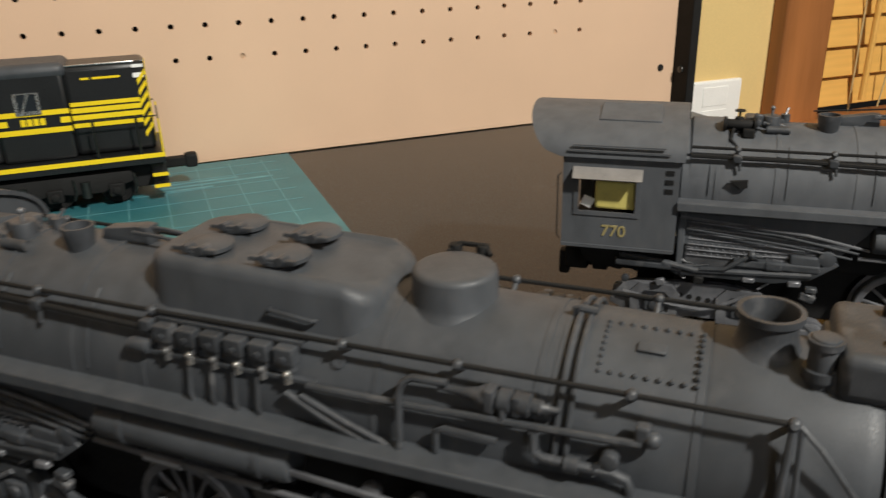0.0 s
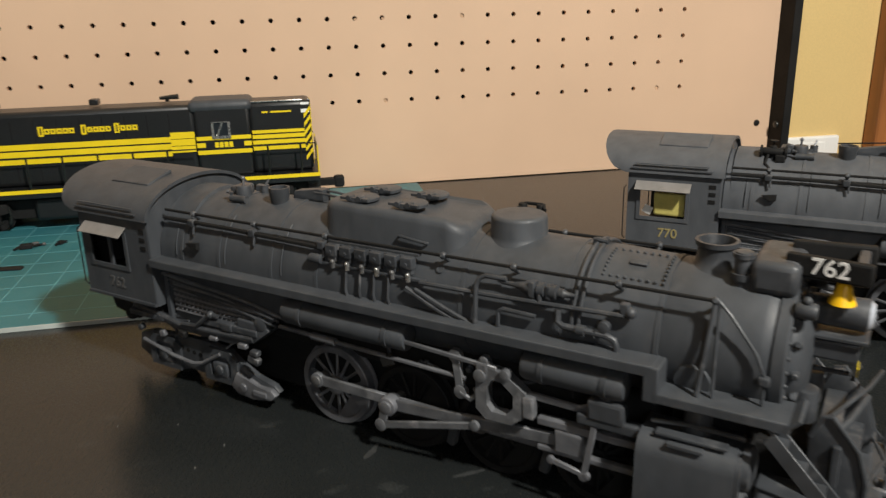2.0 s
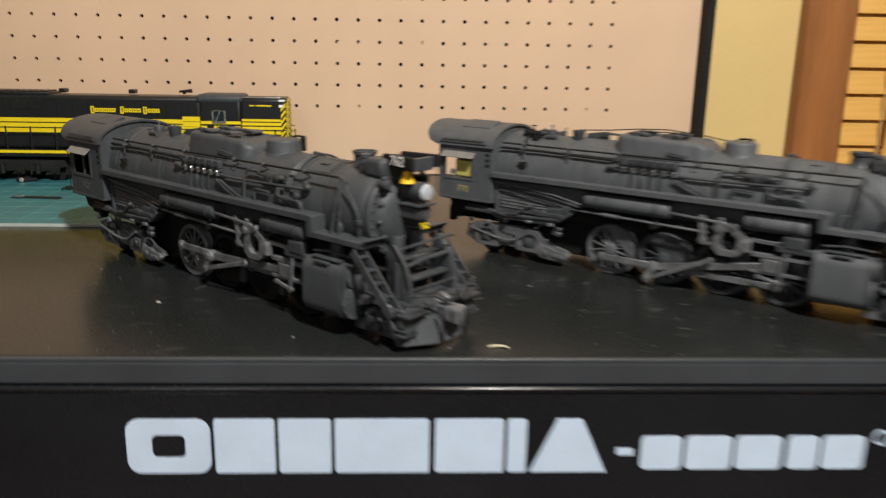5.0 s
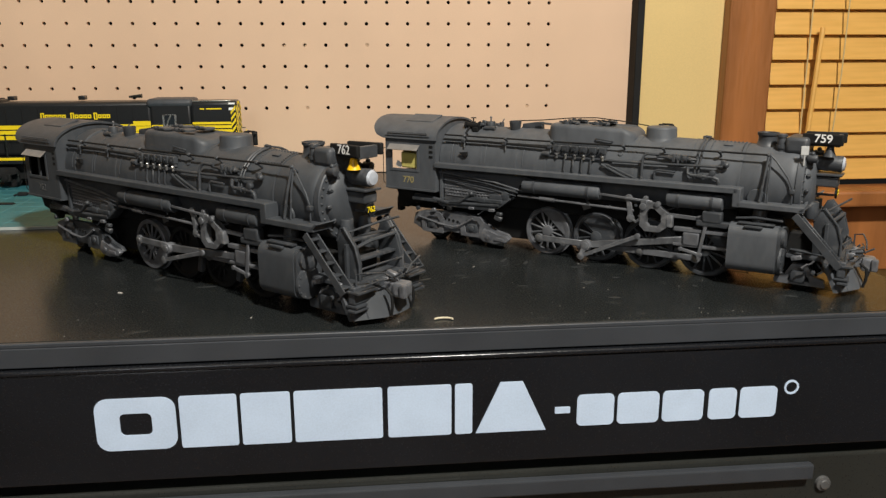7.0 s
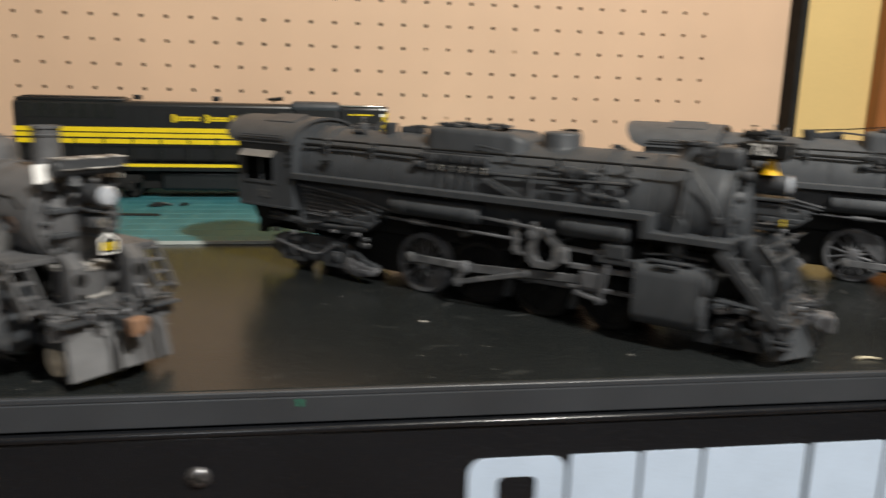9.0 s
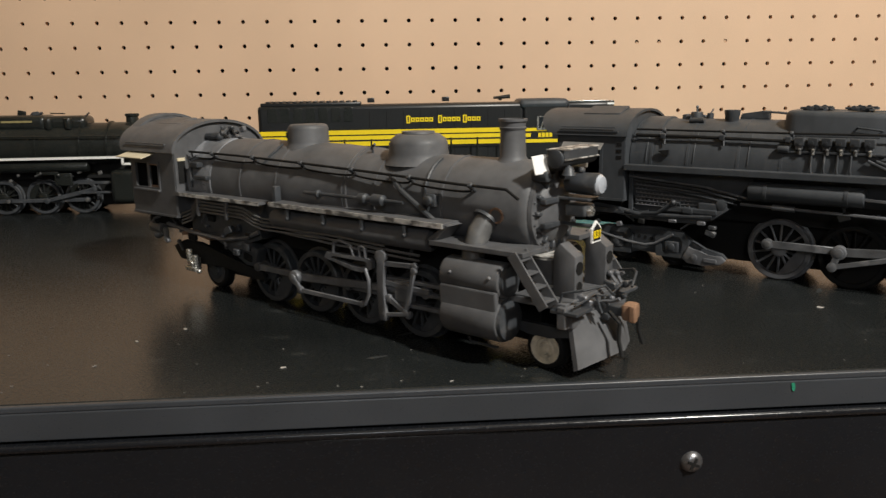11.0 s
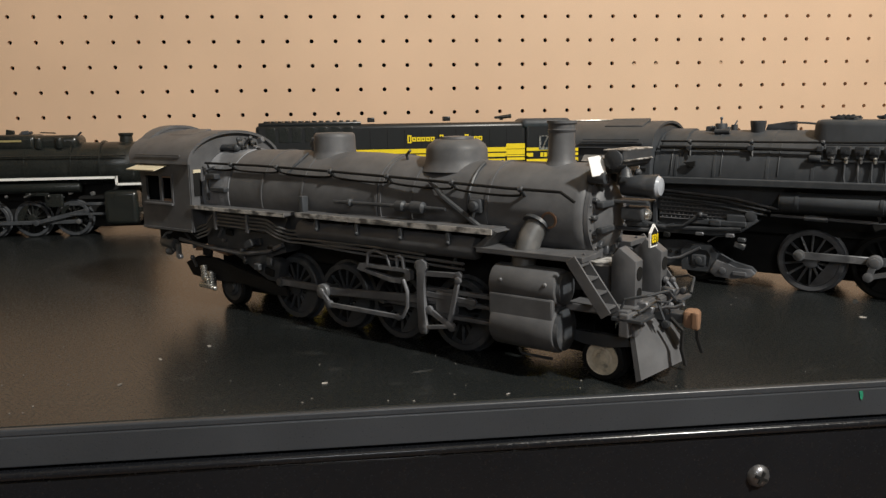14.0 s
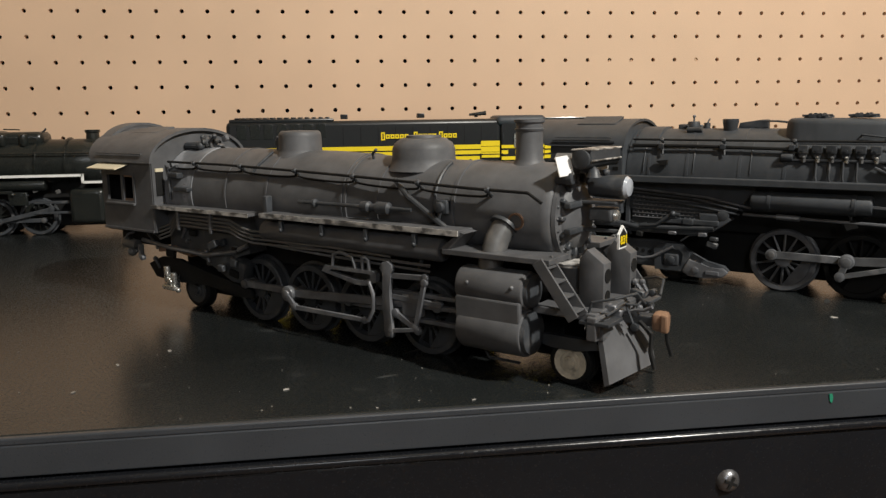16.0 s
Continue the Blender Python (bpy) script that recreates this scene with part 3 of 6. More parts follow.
        if not curtain and s > 0:
            # Black sheets added behind the windows to stand in for the shaded cab.
            part("cab_shade_sheet", Shape().span(-108, -64, 28.6, 29.2, 43, 82), BLACK_AND_SHADE, w)
            part("cab_shade_sheet", Shape().span(-108.6, -108, -29.4, 28.4, 43, 82), BLACK_AND_SHADE, w)
        if curtain and s < 0:
            part("paper_slip", Shape().box((-99.6, -27.4, 60.6), (5, 0.6, 4.6), 0.2, (0, 25, 8)), OUTLET, w, "white slip behind the cab window")
            part("curtain", Shape().box((-87.2, -27.6, 64.8), (18, 4.0, 13), 1.2).box((-87.2, -26.8, 71.6), (16, 3.0, 3), 0.8), CURTAIN, w, "pale yellow half curtain")
    words("cab_number", cab_no, 5.0, cab_ink, e, pose(-0.0875, -0.0319, 0.0470, 90, 0, 0), "faded gold cab number")
    part("cab_front", arch_wall(-63.4, -61.6, 31.4, 82, 15.4, 41), B, e)
    part("cab_floor", Shape().span(-109, -63, -30, 30, 40, 42), BLACK_AND_SHADE, e)
    part("backhead", Shape().span(-76, -64, -17, 17, 42, 82, 4), BLACK_AND_SHADE, e)
    part("drawbar_pocket", Shape().box((-105, -9, 28), (11, 12, 11), 1.2).box((-111, -9, 24), (5, 6, 12), 1).box((-100, 10, 30), (12, 14, 10), 1), BLACK_AND_SHADE, e)
    # Unseen black blocks added to darken the view through the cab windows.
    part("dark_cab_block", Shape().span(-102, -82, 12, 28, 42, 70, 1.5), BLACK_AND_SHADE, e)
    part("dark_cab_block", Shape().span(-100, -84, -27, -14, 42, 56, 1.5), BLACK_AND_SHADE, e)
    part("cab_sill", Shape().prism([(-104, 41), (-100, 32), (-84, 29), (-76, 34), (-66, 34), (-66, 41)], -26, 26), BLACK_AND_SHADE, e)
    rf = part("cab_roof", roof_shell(-60, -111, 17, 33.5, 82, 16.5, 0.5), B, e)
    part("roof_hatch", Shape().box((-84, -13, 97.2), (26, 15, 1.8), 0.6, (18, 0, 0)), B, rf)
    for s in (1, -1):
        part("rain_strip", Shape().span(-108, -66, s * 33.2, s * 34, 84.5, 85.3).span(-106, -68, s * 33, s * 33.8, 87, 87.6), B, rf)
        part("grab_iron", Shape().tube([(-111, s * 31, 74), (-112, s * 32.2, 73), (-112, s * 32.2, 46), (-111, s * 31, 44)], 0.32), BLACK_AND_SHADE, e)
    part("roof_front_hump", Shape().lathe([(-61, 22), (-58, 25.5), (-44, 25.6), (-43, 23)], (0, 0, 68), (1, 0, 0), 36), B, e)
    # top of the boiler
    tv = part("steam_turret", Shape().cyl((-27, -4, 86), (-27, -4, 96.6), 4.0, 3.6, 14, 0.6).cyl((-21, 3, 88), (-21, 3, 95.6), 2.0, n=10).cyl((-29, -10, 91.6), (-20, -10, 91.6), 1.7, n=10).box((-34, 2, 92.6), (6, 10, 4.6), 1), L, e)
    part("valve_stem", Shape().tube([(-27, -4, 96), (-27, -4, 99.6)], 0.6).tube([(-21, 3, 95), (-20, 5, 98)], 0.5).ball((-27, -4, 99.6), 1.0, 6), LINKGREY, tv)
    hatch = part("air_intake", Shape().lathe([(0, 3.4), (8, 4.6), (9.5, 4.6), (9.5, 3.8), (6, 3.4)], (-5, -5, 88.4), (0, 0, 1), 16), L, e)
    part("bracket", Shape().prism([(-2, 92), (-1, 95.6), (12, 97.4), (15, 97.4), (15, 92)], 0, 5, 0.4), L, e)
    for y in (-2, 3):
        part("sand_rod", Shape().tube([(12, y, 96.6), (20, y, 96.4), (30, y, 95.4)], 0.55), L, e)
    sd = Shape()
    rows = []
    for z, inset in ((76, -2.5), (88, -0.2), (95.2, 0.2), (96.9, 0.7), (97.9, 1.7), (98.3, 3.2)):
        ring_pts = rounded(27 + inset, 93 - inset, -17.5 + inset, 17.5 - inset, 8 - inset * 0.6, 5)
        rows.append([sd.bm.verts.new((x, y, z - max(0.0, x - 80) ** 1.25 * (0.21 if z > 80 else 0))) for x, y in ring_pts])
    for p, q in zip(rows, rows[1:]):
        for k in range(len(p)):
            sd.bm.faces.new((p[k], p[(k + 1) % len(p)], q[(k + 1) % len(p)], q[k]))
    sd.bm.faces.new(rows[-1])
    sand = part("sand_box", sd, B, e)
    for x, y in ((42, -7.5), (42, 8.5), (65, -7.5), (65, 8.5)):
        hc = part("sand_hatch", Shape().lathe([(0, 6.6), (1.0, 6.6), (1.5, 5.8), (1.7, 0.3)], (x, y, 98.2), (0, 0, 1), 20), B, sand)
        part("hatch_bar", Shape().box((x, y - 5.6, 99.6), (13.4, 1.5, 1.2), 0.3).cyl((x - 2.4, y - 6.8, 99.8), (x - 2.4, y - 3.6, 99.8), 1.2, n=8).cyl((x + 2.4, y - 6.8, 99.8), (x + 2.4, y - 3.6, 99.8), 1.2, n=8), L, hc)
    part("grab_iron", Shape().tube([(66, -18, 89), (66.5, -19.2, 89.4), (78, -19.2, 88), (78.5, -18, 87.6)], 0.55), L, sand)
    if curtain:
        vc = part("valve_cluster", Shape().cyl((-45, -10, 93.4), (-34, -10, 93.4), 2.2, n=12, soft=0.4).cyl((-40, -9, 87), (-40, -9, 96.4), 1.9, n=12, soft=0.4).box((-36, -12, 90.4), (5, 4, 4), 0.7).tube([(-42, -12, 92), (-43, -15, 88), (-40, -17, 85)], 0.8), BLACK_AND_SHADE, e)
        for x in (-45.6, -33.6):
            part("hand_wheel", Shape().lathe([(-0.6, 2.6), (-0.5, 3.3), (0.5, 3.3), (0.6, 2.6)], (x, -10, 93.4), (1, 0, 0), 14), BLACK_AND_SHADE, vc)
        part("valve_stem", Shape().tube([(-40, -9, 96), (-40, -9, 99.6)], 0.5).lathe([(98.8, 2.2), (99.4, 2.2)], (-40, -9, 0), (0, 0, 1), 12), BLACK_AND_SHADE, vc)
        part("sand_wire", Shape().tube([(-10, 5, 97), (14, 5, 98.6), (38, 4, 101.2), (58, 2, 102.2), (80, 2, 100.4), (97, 3, 98)], 0.4, 6).tube([(40, -1, 99.6), (58, -1, 100.8), (74, -1, 99.6)], 0.4, 6), BLACK_AND_SHADE, e)
    sdm = part("steam_dome", Shape().lathe([(87.4, 13.0), (89.4, 11.4), (91, 10.6), (96.8, 10.4), (97.7, 10.1), (98.2, 9.4), (98.4, 8.6), (98.6, 0.3)], (107.2, 0, 0), (0, 0, 1), 32), B, e)
    part("safety_valve", Shape().cyl((103, 12, 90), (103, 12, 99), 1.8, n=10, soft=0.4).cyl((110, 13, 90), (110, 13, 99), 1.8, n=10, soft=0.4).tube([(101.6, 10, 97.2), (104, 13, 98.8), (110.6, 13, 98.8), (112.6, 11, 97.2)], 0.7), BLACK_AND_SHADE, sdm)
    part("whistle", Shape().tube([(137, -2, 90), (137, -2, 93), (139, -2, 93.4)], 0.7).cyl((138, -2, 93), (142, -2, 92.6), 1.0, n=8), L, e)
    st = part("smokestack", Shape().lathe([(86, 11.0), (88.4, 8.2), (90.4, 6.6), (93, 6.0), (95.4, 6.0), (96.2, 6.8), (97.8, 6.9), (97.8, 5.8), (94, 5.0), (88, 4.8)], (177.5, 0, 0), (0, 0, 1), 28, False), L, e)
    part("stack_pipe", Shape().cyl((187.5, -9, 84), (187.5, -9, 98), 2.8, n=14, soft=0.5).cyl((187.5, -9, 89), (187.5, -9, 91), 3.6, n=14).cyl((187.5, -9, 96), (187.5, -9, 97.4), 3.4, n=14), L, e, "exhaust pipe beside the stack")
    # studded plate on the boiler's right shoulder
    pl = Shape()
    for i in range(9):
        for j in range(9):
            if i in (0, 8) or j in (0, 8):
                pl.ball(boiler_pt(145 + i * 2.5, 5 + j * 4.1, 24.75), 0.6, 4)
    part("studs", pl, B, bo, "studded washout plate")
    part("hand_hole", Shape().box(boiler_pt(155, 21, 24.8), (6, 2.6, 1), 0.3, (21, 0, 0)), B, bo)
    for x, a in ((-30, 58), (20, 60), (86, 57)):
        for s in (-1, 1):
            p0 = Vector(boiler_pt(x, -s * a, 26.0 if x < 110 else 25.0))
            part("washout_plug", Shape().lathe([(0, 1.7), (0.35, 1.7), (0.4, 1.1), (0.1, 1.0), (0.1, 0.2)], p0, (0, p0.y, p0.z - 66), 10), B, bo)
    # feed-water heater, number boards, bell, headlight
    fh = part("feedwater_heater", Shape().span(190, 204, -13.5, 13.5, 86, 96.6, 2.4, 3).span(188.6, 199, -12, 12, 84, 92, 1.5), L, e)
    for s in (-1, 1):
        nb = part("number_board", Shape().box((211, s * 8.5, 95.6), (24, 3.0, 6.8), 0.8, (0, 0, s * 8)), BLACK_AND_SHADE, e)
        if s < 0:
            words("board_number", board_no, 5.1, WHITE, nb, pose(0.2114, -0.0101, 0.0938, 90, 0, -8), "white board number")
    part("board_bracket", Shape().span(202, 220, -7, 7, 91, 94, 0.6).span(218, 221, -8, 8, 91, 98, 0.6), L, e)
    part("bell", Shape().lathe([(85.0, 3.9), (86.0, 3.5), (88, 2.6), (90.6, 2.1), (91.8, 1.4), (92.3, 0.3)], (215.5, -6.5, 0), (0, 0, 1), 20), bell_mat, e, "brass-coloured bell" if bell_mat is BELL else "")
    hl = part("headlight", Shape().cyl((207, 0, 80), (223, 0, 80), 4.7, 5.2, 22, 0.5), L, e)
    part("lens", Shape().lathe([(223.1, 4.7), (224.4, 3.8), (225.0, 0.3)], (0, 0, 80), (1, 0, 0), 20), LENS, hl, "clear headlight lens")
    part("headlight_bracket", Shape().span(205, 224, -7, 7, 72.6, 74, 0.4).span(206, 222, -5.5, 5.5, 65.5, 72, 1), L, e)
    if flags:
        part("class_light", Shape().box((203, -20.5, 89.4), (4.6, 0.7, 5.6), 0.2, (0, 0, 24)).tube([(203, -20, 80), (203, -20.2, 87)], 0.5), PAPER, e, "white paper class flag")
    for y in (-15, 15):
        part("marker_lamp", Shape().cyl((204, y, 84), (210, y, 84), 2.6, n=12, soft=0.5).ball((207, y, 87), 1.5, 6), L, e)
    pt = part("number_shield", Shape().lathe([(0, 4.0), (1.2, 4.0)], (220.5, 0, 62), (1, 0, 0), 5), BLACK_AND_SHADE, e)
    part("shield_bracket", Shape().tube([(204, 0, 60), (220, 0, 60)], 0.8).tube([(214, 0, 72), (220, 0, 65)], 0.8), L, e)
    words("shield_number", board_no, 3.2, YELLOW, pt, pose(0.2221, 0, 0.0605, 90, 0, 90), "yellow front number")
    # handrails, pipes and lubricators on both sides
    for s in (-1, 1):
        y = s * 22.9
        handrail(e, y, [(-58, 86.2), (-20, 86), (32, 85.8), (90, 85.8), (150, 85.8), (183.6, 85.6)], [(-40, 86), (-4, 85.9), (34, 85.8), (88, 85.8), (116, 85.8), (153, 85.8), (183, 85.6)], L, -s)
        part("pipe", Shape().tube([(-58, y + s * 1.2, 82.8), (-20, y + s * 1.2, 82.6), (34, y + s * 1.6, 81.4), (40, y + s * 2.4, 80)], 0.95), BLACK_AND_SHADE, e)
        for x in (-40, -4, 33):
            part("pipe_union", Shape().box((x, y + s * 1.2, 82.4), (3.4, 3.0, 3.2), 0.5).tube([(x + 1, y + s * 1.6, 81), (x + 1.4, y + s * 2.6, 77.6)], 0.6), L, e)
        lb = part("lubricator_rail", Shape().span(28, 82, s * 24.6, s * 26.2, 75.0, 76.3, 0.3).cyl((28, s * 25.8, 77), (34, s * 25.8, 77), 2.0, n=10, soft=0.4).span(36, 78, s * 21.5, s * 24, 84.0, 85.0, 0.2), L, e)
        for k in range(6):
            lx = 39 + k * 7.0
            part("lubricator", Shape().box((lx, s * 25.0, 81.6), (5.3, 3.6, 4.6), 0.5).box((lx, s * 24.8, 78.4), (4.0, 2.6, 2.6), 0.4).cyl((lx, s * 26.6, 81.2), (lx, s * 27.4, 81.2), 0.8, n=8), L, lb)
            part("fitting", Shape().cyl((lx + 0.6, s * 26.2, 74.6), (lx + 0.6, s * 26.2, 77.4), 0.95, n=8).ball((lx + 0.6, s * 26.6, 77.2), 1.0, 5), SILVER if s < 0 and k % 2 else ROD, lb)
        dp = Shape()
        for k in range(4):
            lx = 46 + k * 6.6
            dp.tube([(lx, s * 26.2, 75), (lx, s * 27.4, 67), (lx + 1, s * 27, 62)], 0.65)
        part("oil_pipe", dp, L, e)
        part("slanted_pipe", Shape().tube([(74, s * 27, 72.5), (84, s * 27.6, 68), (98, s * 27.4, 62.5)], 0.85).tube([(78, s * 27, 72.5), (90, s * 27.6, 68), (104, s * 27.2, 62.5)], 0.85), L, e)
        part("long_pipe", Shape().tube([(80, s * 26.8, 75.4), (110, s * 26.6, 75.6), (156, s * 25.6, 76.4)], 0.9, 8).ball((158, s * 25, 77.6), 1.9, 7).box((156, s * 24.6, 78.6), (3, 3, 4), 0.6), L, e)
        inj = part("injector", Shape().lathe([(0, 0.7), (5, 0.9), (9, 1.9), (10, 2.5), (12, 2.5), (12.4, 1.9), (13.6, 1.9), (14, 2.7), (16.4, 2.7), (16.8, 1.9), (18, 1.9), (18.4, 2.6), (20.6, 2.6), (21, 1.7), (23, 1.7), (23.6, 1.1), (27, 0.7)], (112, s * 24.2, 80.2), (1, 0, -0.02), 14), L, e)
        part("injector_yoke", Shape().box((124, s * 24.6, 80), (2.4, 4.2, 5.6), 0.5).box((130, s * 24.6, 79.8), (2.0, 3.8, 4.8), 0.5).cyl((127, s * 26, 79), (127, s * 26.2, 75.6), 0.9, n=8), L, inj)
        part("support_post", Shape().tube([(114, s * 24.4, 81.6), (106, s * 25, 81.8), (104.2, s * 26, 80.8), (103.5, s * 27, 78.4), (103.5, s * 28.2, 64)], 0.95, 9), L, e)
        part("bent_pipe", Shape().tube([(134, s * 26.6, 75), (134.4, s * 27.4, 71), (136.4, s * 27.6, 69.8), (151, s * 27, 69.2), (153.6, s * 27, 68.2), (154.4, s * 27, 66), (154.4, s * 27, 62)], 1.15, 9).cyl((141, s * 27.4, 69.6), (144, s * 27.4, 69.5), 1.9, n=10), L, e)
        part("pipe_loop", Shape().tube([(112, s * 27, 65), (112, s * 27, 70.4), (114, s * 27, 71.6), (126, s * 26.8, 71)], 0.8), L, e)
        part("vertical_pipe", Shape().tube([boiler_pt(138.4, a * -s, 26.0) for a in range(4, 92, 8)], 0.7).tube([boiler_pt(140.8, a * -s, 25.9) for a in range(4, 92, 8)], 0.7), L, e)
        part("valve", Shape().cyl((150, s * 25, 72), (150, s * 28, 72), 2.0, n=10, soft=0.3).tube([(150, s * 27, 72), (147, s * 27.4, 70), (147, s * 27.4, 68)], 0.8), L, e)
        part("cover_plate", Shape().lathe([(0, 6), (1.2, 5.6), (1.6, 0.3)], (178, s * 23.2, 58), (0, s, -0.15), 18), B, e)
        part("stack_brace", Shape().tube([(183, s * 23, 85.4), (182, s * 26.4, 72), (180.6, s * 28.6, 56)], 0.85, 8).tube([(184.4, s * 23, 85.4), (184.6, s * 26, 72), (185, s * 27.6, 56)], 0.6).tube([(184, s * 23, 85.6), (188, s * 24.2, 82), (196, s * 25.4, 72), (199, s * 25.6, 65), (199, s * 25.6, 56)], 0.55).box((199, s * 25.6, 64), (3.4, 3, 3), 0.7), L, e)
        # running board in two levels
        rb = part("running_board", Shape().span(-62, 168, s * 23, s * 33.2, 60.8, 64.6, 0.5), B, e)
        part("board_step", Shape().span(165, 170, s * 23, s * 33.2, 52.2, 64.4, 0.6), B, rb)
        part("lower_board", Shape().span(168, 208, s * 18, s * 33.2, 52.4, 55.8, 0.5), B, rb)
        part("board_end", Shape().prism([(203, 52.4), (210, 57.5), (211, 57.0), (206, 52.4)], s * 18, s * 33.2), B, rb)
        part("air_reservoir", Shape().cyl((14, s * 27, 52.5), (75, s * 27, 52.5), 5.4, n=22, soft=1.6), B, e)
        part("air_reservoir", Shape().cyl((122, s * 27, 53), (159, s * 27, 53), 5.4, n=22, soft=1.6), B, e)
        for x in (24, 66, 130, 152):
            part("tank_strap", Shape().lathe([(x - 1, 5.3), (x - 0.9, 5.8), (x + 0.9, 5.8), (x + 1, 5.3)], (0, s * 27, 53 if x > 100 else 52.5), (1, 0, 0), 20), L, e)
        part("reach_rod", Shape().tube([(10, s * 28, 44.5), (100, s * 29, 42.5)], 0.9).cyl((28, s * 28.4, 44.2), (40, s * 28.4, 43.8), 1.6, n=10), R, e)
        # ash pan with its ribbed side
        ap = part("ash_pan", Shape().prism([(-57, 32), (-57, 55.5), (-14, 52.6), (0, 50), (4, 46.5), (2, 43), (-8, 39.6), (-12, 34), (-34, 31)], s * 12, s * 25.6, 0.6), LINKGREY if curtain else L, e)
        for k in range(7):
            part("ash_pan_rib", Shape().tube([(-56, s * 25.9, 54.2 - k * 2.5), (-28, s * 25.9, 52.6 - k * 2.3), (1 - k * 1.6, s * 25.9, 49.6 - k * 1.6)], 0.45, 5), GREYDUST, ap)
        lattice = Shape()
        for k in range(20):
            x = -55.4 + k * 2.8
            zt = 55.0 - (x + 57) * 0.082
            for q in range(6):
                lattice.ball((x + 0.9 * (q % 2), s * 25.8, zt - 2.4 - q * (2.5 - 0.0155 * (x + 57))), 0.5, 4)
        part("staybolt_heads", lattice, GREYDUST, ap)
        part("ash_pan_ledge", Shape().prism([(-58, 30), (-58, 32.4), (-10, 35.4), (2, 42), (4, 40.6), (-6, 33), (-20, 30)], s * 20, s * 28.4, 0.5), L, ap)
        part("drop_pipe", Shape().tube([(-50, s * 28.6, 34), (-40, s * 29, 35), (-33, s * 29, 40.5), (-30, s * 29, 42.4), (-26, s * 28.6, 42)], 1.1, 8).ball((-30, s * 29, 42.4), 1.9, 6).box((-21, s * 28, 38), (7, 3, 4), 0.9), L, ap)
        part("front_lug", Shape().cyl((-1, s * 25.4, 43), (-1, s * 28.6, 43), 3.6, n=14, soft=0.7).box((-9, s * 27, 41), (12, 3, 5), 0.9), L, ap)
        part("sand_pipe", Shape().tube([(-57, s * 27.4, 54.4), (-20, s * 28.2, 51.8), (10, s * 28.4, 46.6)], 0.55).tube([(-57, s * 27.4, 51.6), (-16, s * 28, 47.6), (8, s * 28.2, 44)], 0.5), L, e)
        part("board_post", Shape().span(-60.4, -57.6, s * 25, s * 27.4, 33, 61, 0.5), B, e)
        part("drawbar_block", Shape().box((-93, s * 22, 30), (7, 5, 6), 1).tube([(-93, s * 23, 30), (-70, s * 27, 33)], 1.1, 8), BLACK_AND_SHADE, e)
        part("slide_bar", Shape().tube([(-60, s * 28, 57), (-10, s * 28.6, 53), (14, s * 28, 48)], 0.7), R, e)
        part("injector_pipe", Shape().tube([(-84, s * 27, 37), (-66, s * 28, 35.5), (-52, s * 28, 33), (-40, s * 28, 33.5), (-6, s * 28, 35)], 1.4, 9), L, e)
        part("lower_bracket", Shape().box((-20, s * 27, 38), (34, 4, 3.4), 0.8), L, e)
        part("lower_bracket", Shape().box((-74, s * 27, 34), (24, 5, 3), 0.8), L, e)
        # trailing truck
        tmat = GREYDUST if curtain else L
        tt = part("trailing_truck_frame", Shape().prism([(-88, 12), (-86, 21), (-77, 24), (-58, 25), (-40, 25.4), (-26, 24), (-19, 18.4), (-10, 14), (0, 12.6), (3, 9.6), (-4, 6), (-16, 5), (-27, 7), (-36, 6), (-41, 9), (-52, 9.4), (-60, 6.4), (-75, 6), (-80, 9)], s * 21.5, s * 24.6, 0.5), tmat, e)
        for x, h in ((-68, 15.0), (-31, 15.4)):
            part("pedestal_frame", Shape().plate([(x - 10, h - 8), (x + 10, h - 8), (x + 11, h + 4), (x + 7, h + 8.4), (x - 7, h + 8.4), (x - 11, h + 4)], [(x - 6, h - 5), (x + 6, h - 5), (x + 7, h + 2), (x + 4.6, h + 5), (x - 4.6, h + 5), (x - 7, h + 2)], s * 24.4, s * 26.2), tmat, tt)
            part("axle_box", Shape().box((x, s * 25.4, h - 1.5), (9, 2.6, 7), 0.9).cyl((x, s * 26.2, h - 1.5), (x, s * 27.4, h - 1.5), 2.4, n=12, soft=0.5), L, tt)
        for x in (-57, -53, -49, -45, -41.4):
            part("frame_hole", Shape().cyl((x, s * 24.4, 18 - 0.12 * (x + 49)), (x, s * 24.9, 18 - 0.12 * (x + 49)), 1.15, n=10), BLACK_AND_SHADE, tt)
        part("equalizer", Shape().tube([(-82, s * 26.4, 19), (-60, s * 26.8, 14.6), (-48, s * 26.8, 13.6), (-42, s * 26.6, 15), (-30, s * 26.4, 22)], 0.9, 8), R, tt)
        part("journal_casting", Shape().prism([(-24, 8), (-20, 15.5), (-14, 13.6), (-8, 11), (0, 11.4), (3, 9), (0, 6), (-10, 4.6), (-20, 4.8)], s * 24.2, s * 27.4, 0.7).cyl((-16, s * 27, 9), (-16, s * 28.2, 9), 2.2, n=12, soft=0.5).box((-6, s * 27.4, 8.2), (8, 1.6, 2.6), 0.5), GREYDUST, tt)
        small_wheel(e, -68, s * 17.5, 9.2, s, L)
        small_wheel(e, -32, s * 17.5, 10.6, s, L)
        # drivers and rods
        pins = []
        for k in range(4):
            # Wheels ahead of the first are painted darker for shade under the board.
            pins.append(driver(e, 31 + k * 38.8, s * 19.6, 18.2, ph, s, R if k == 0 else L if curtain else BLACK_AND_SHADE, R if k == 0 else L if curtain else BLACK_AND_SHADE, broad=k == 1))
        px, pz = pins[0]
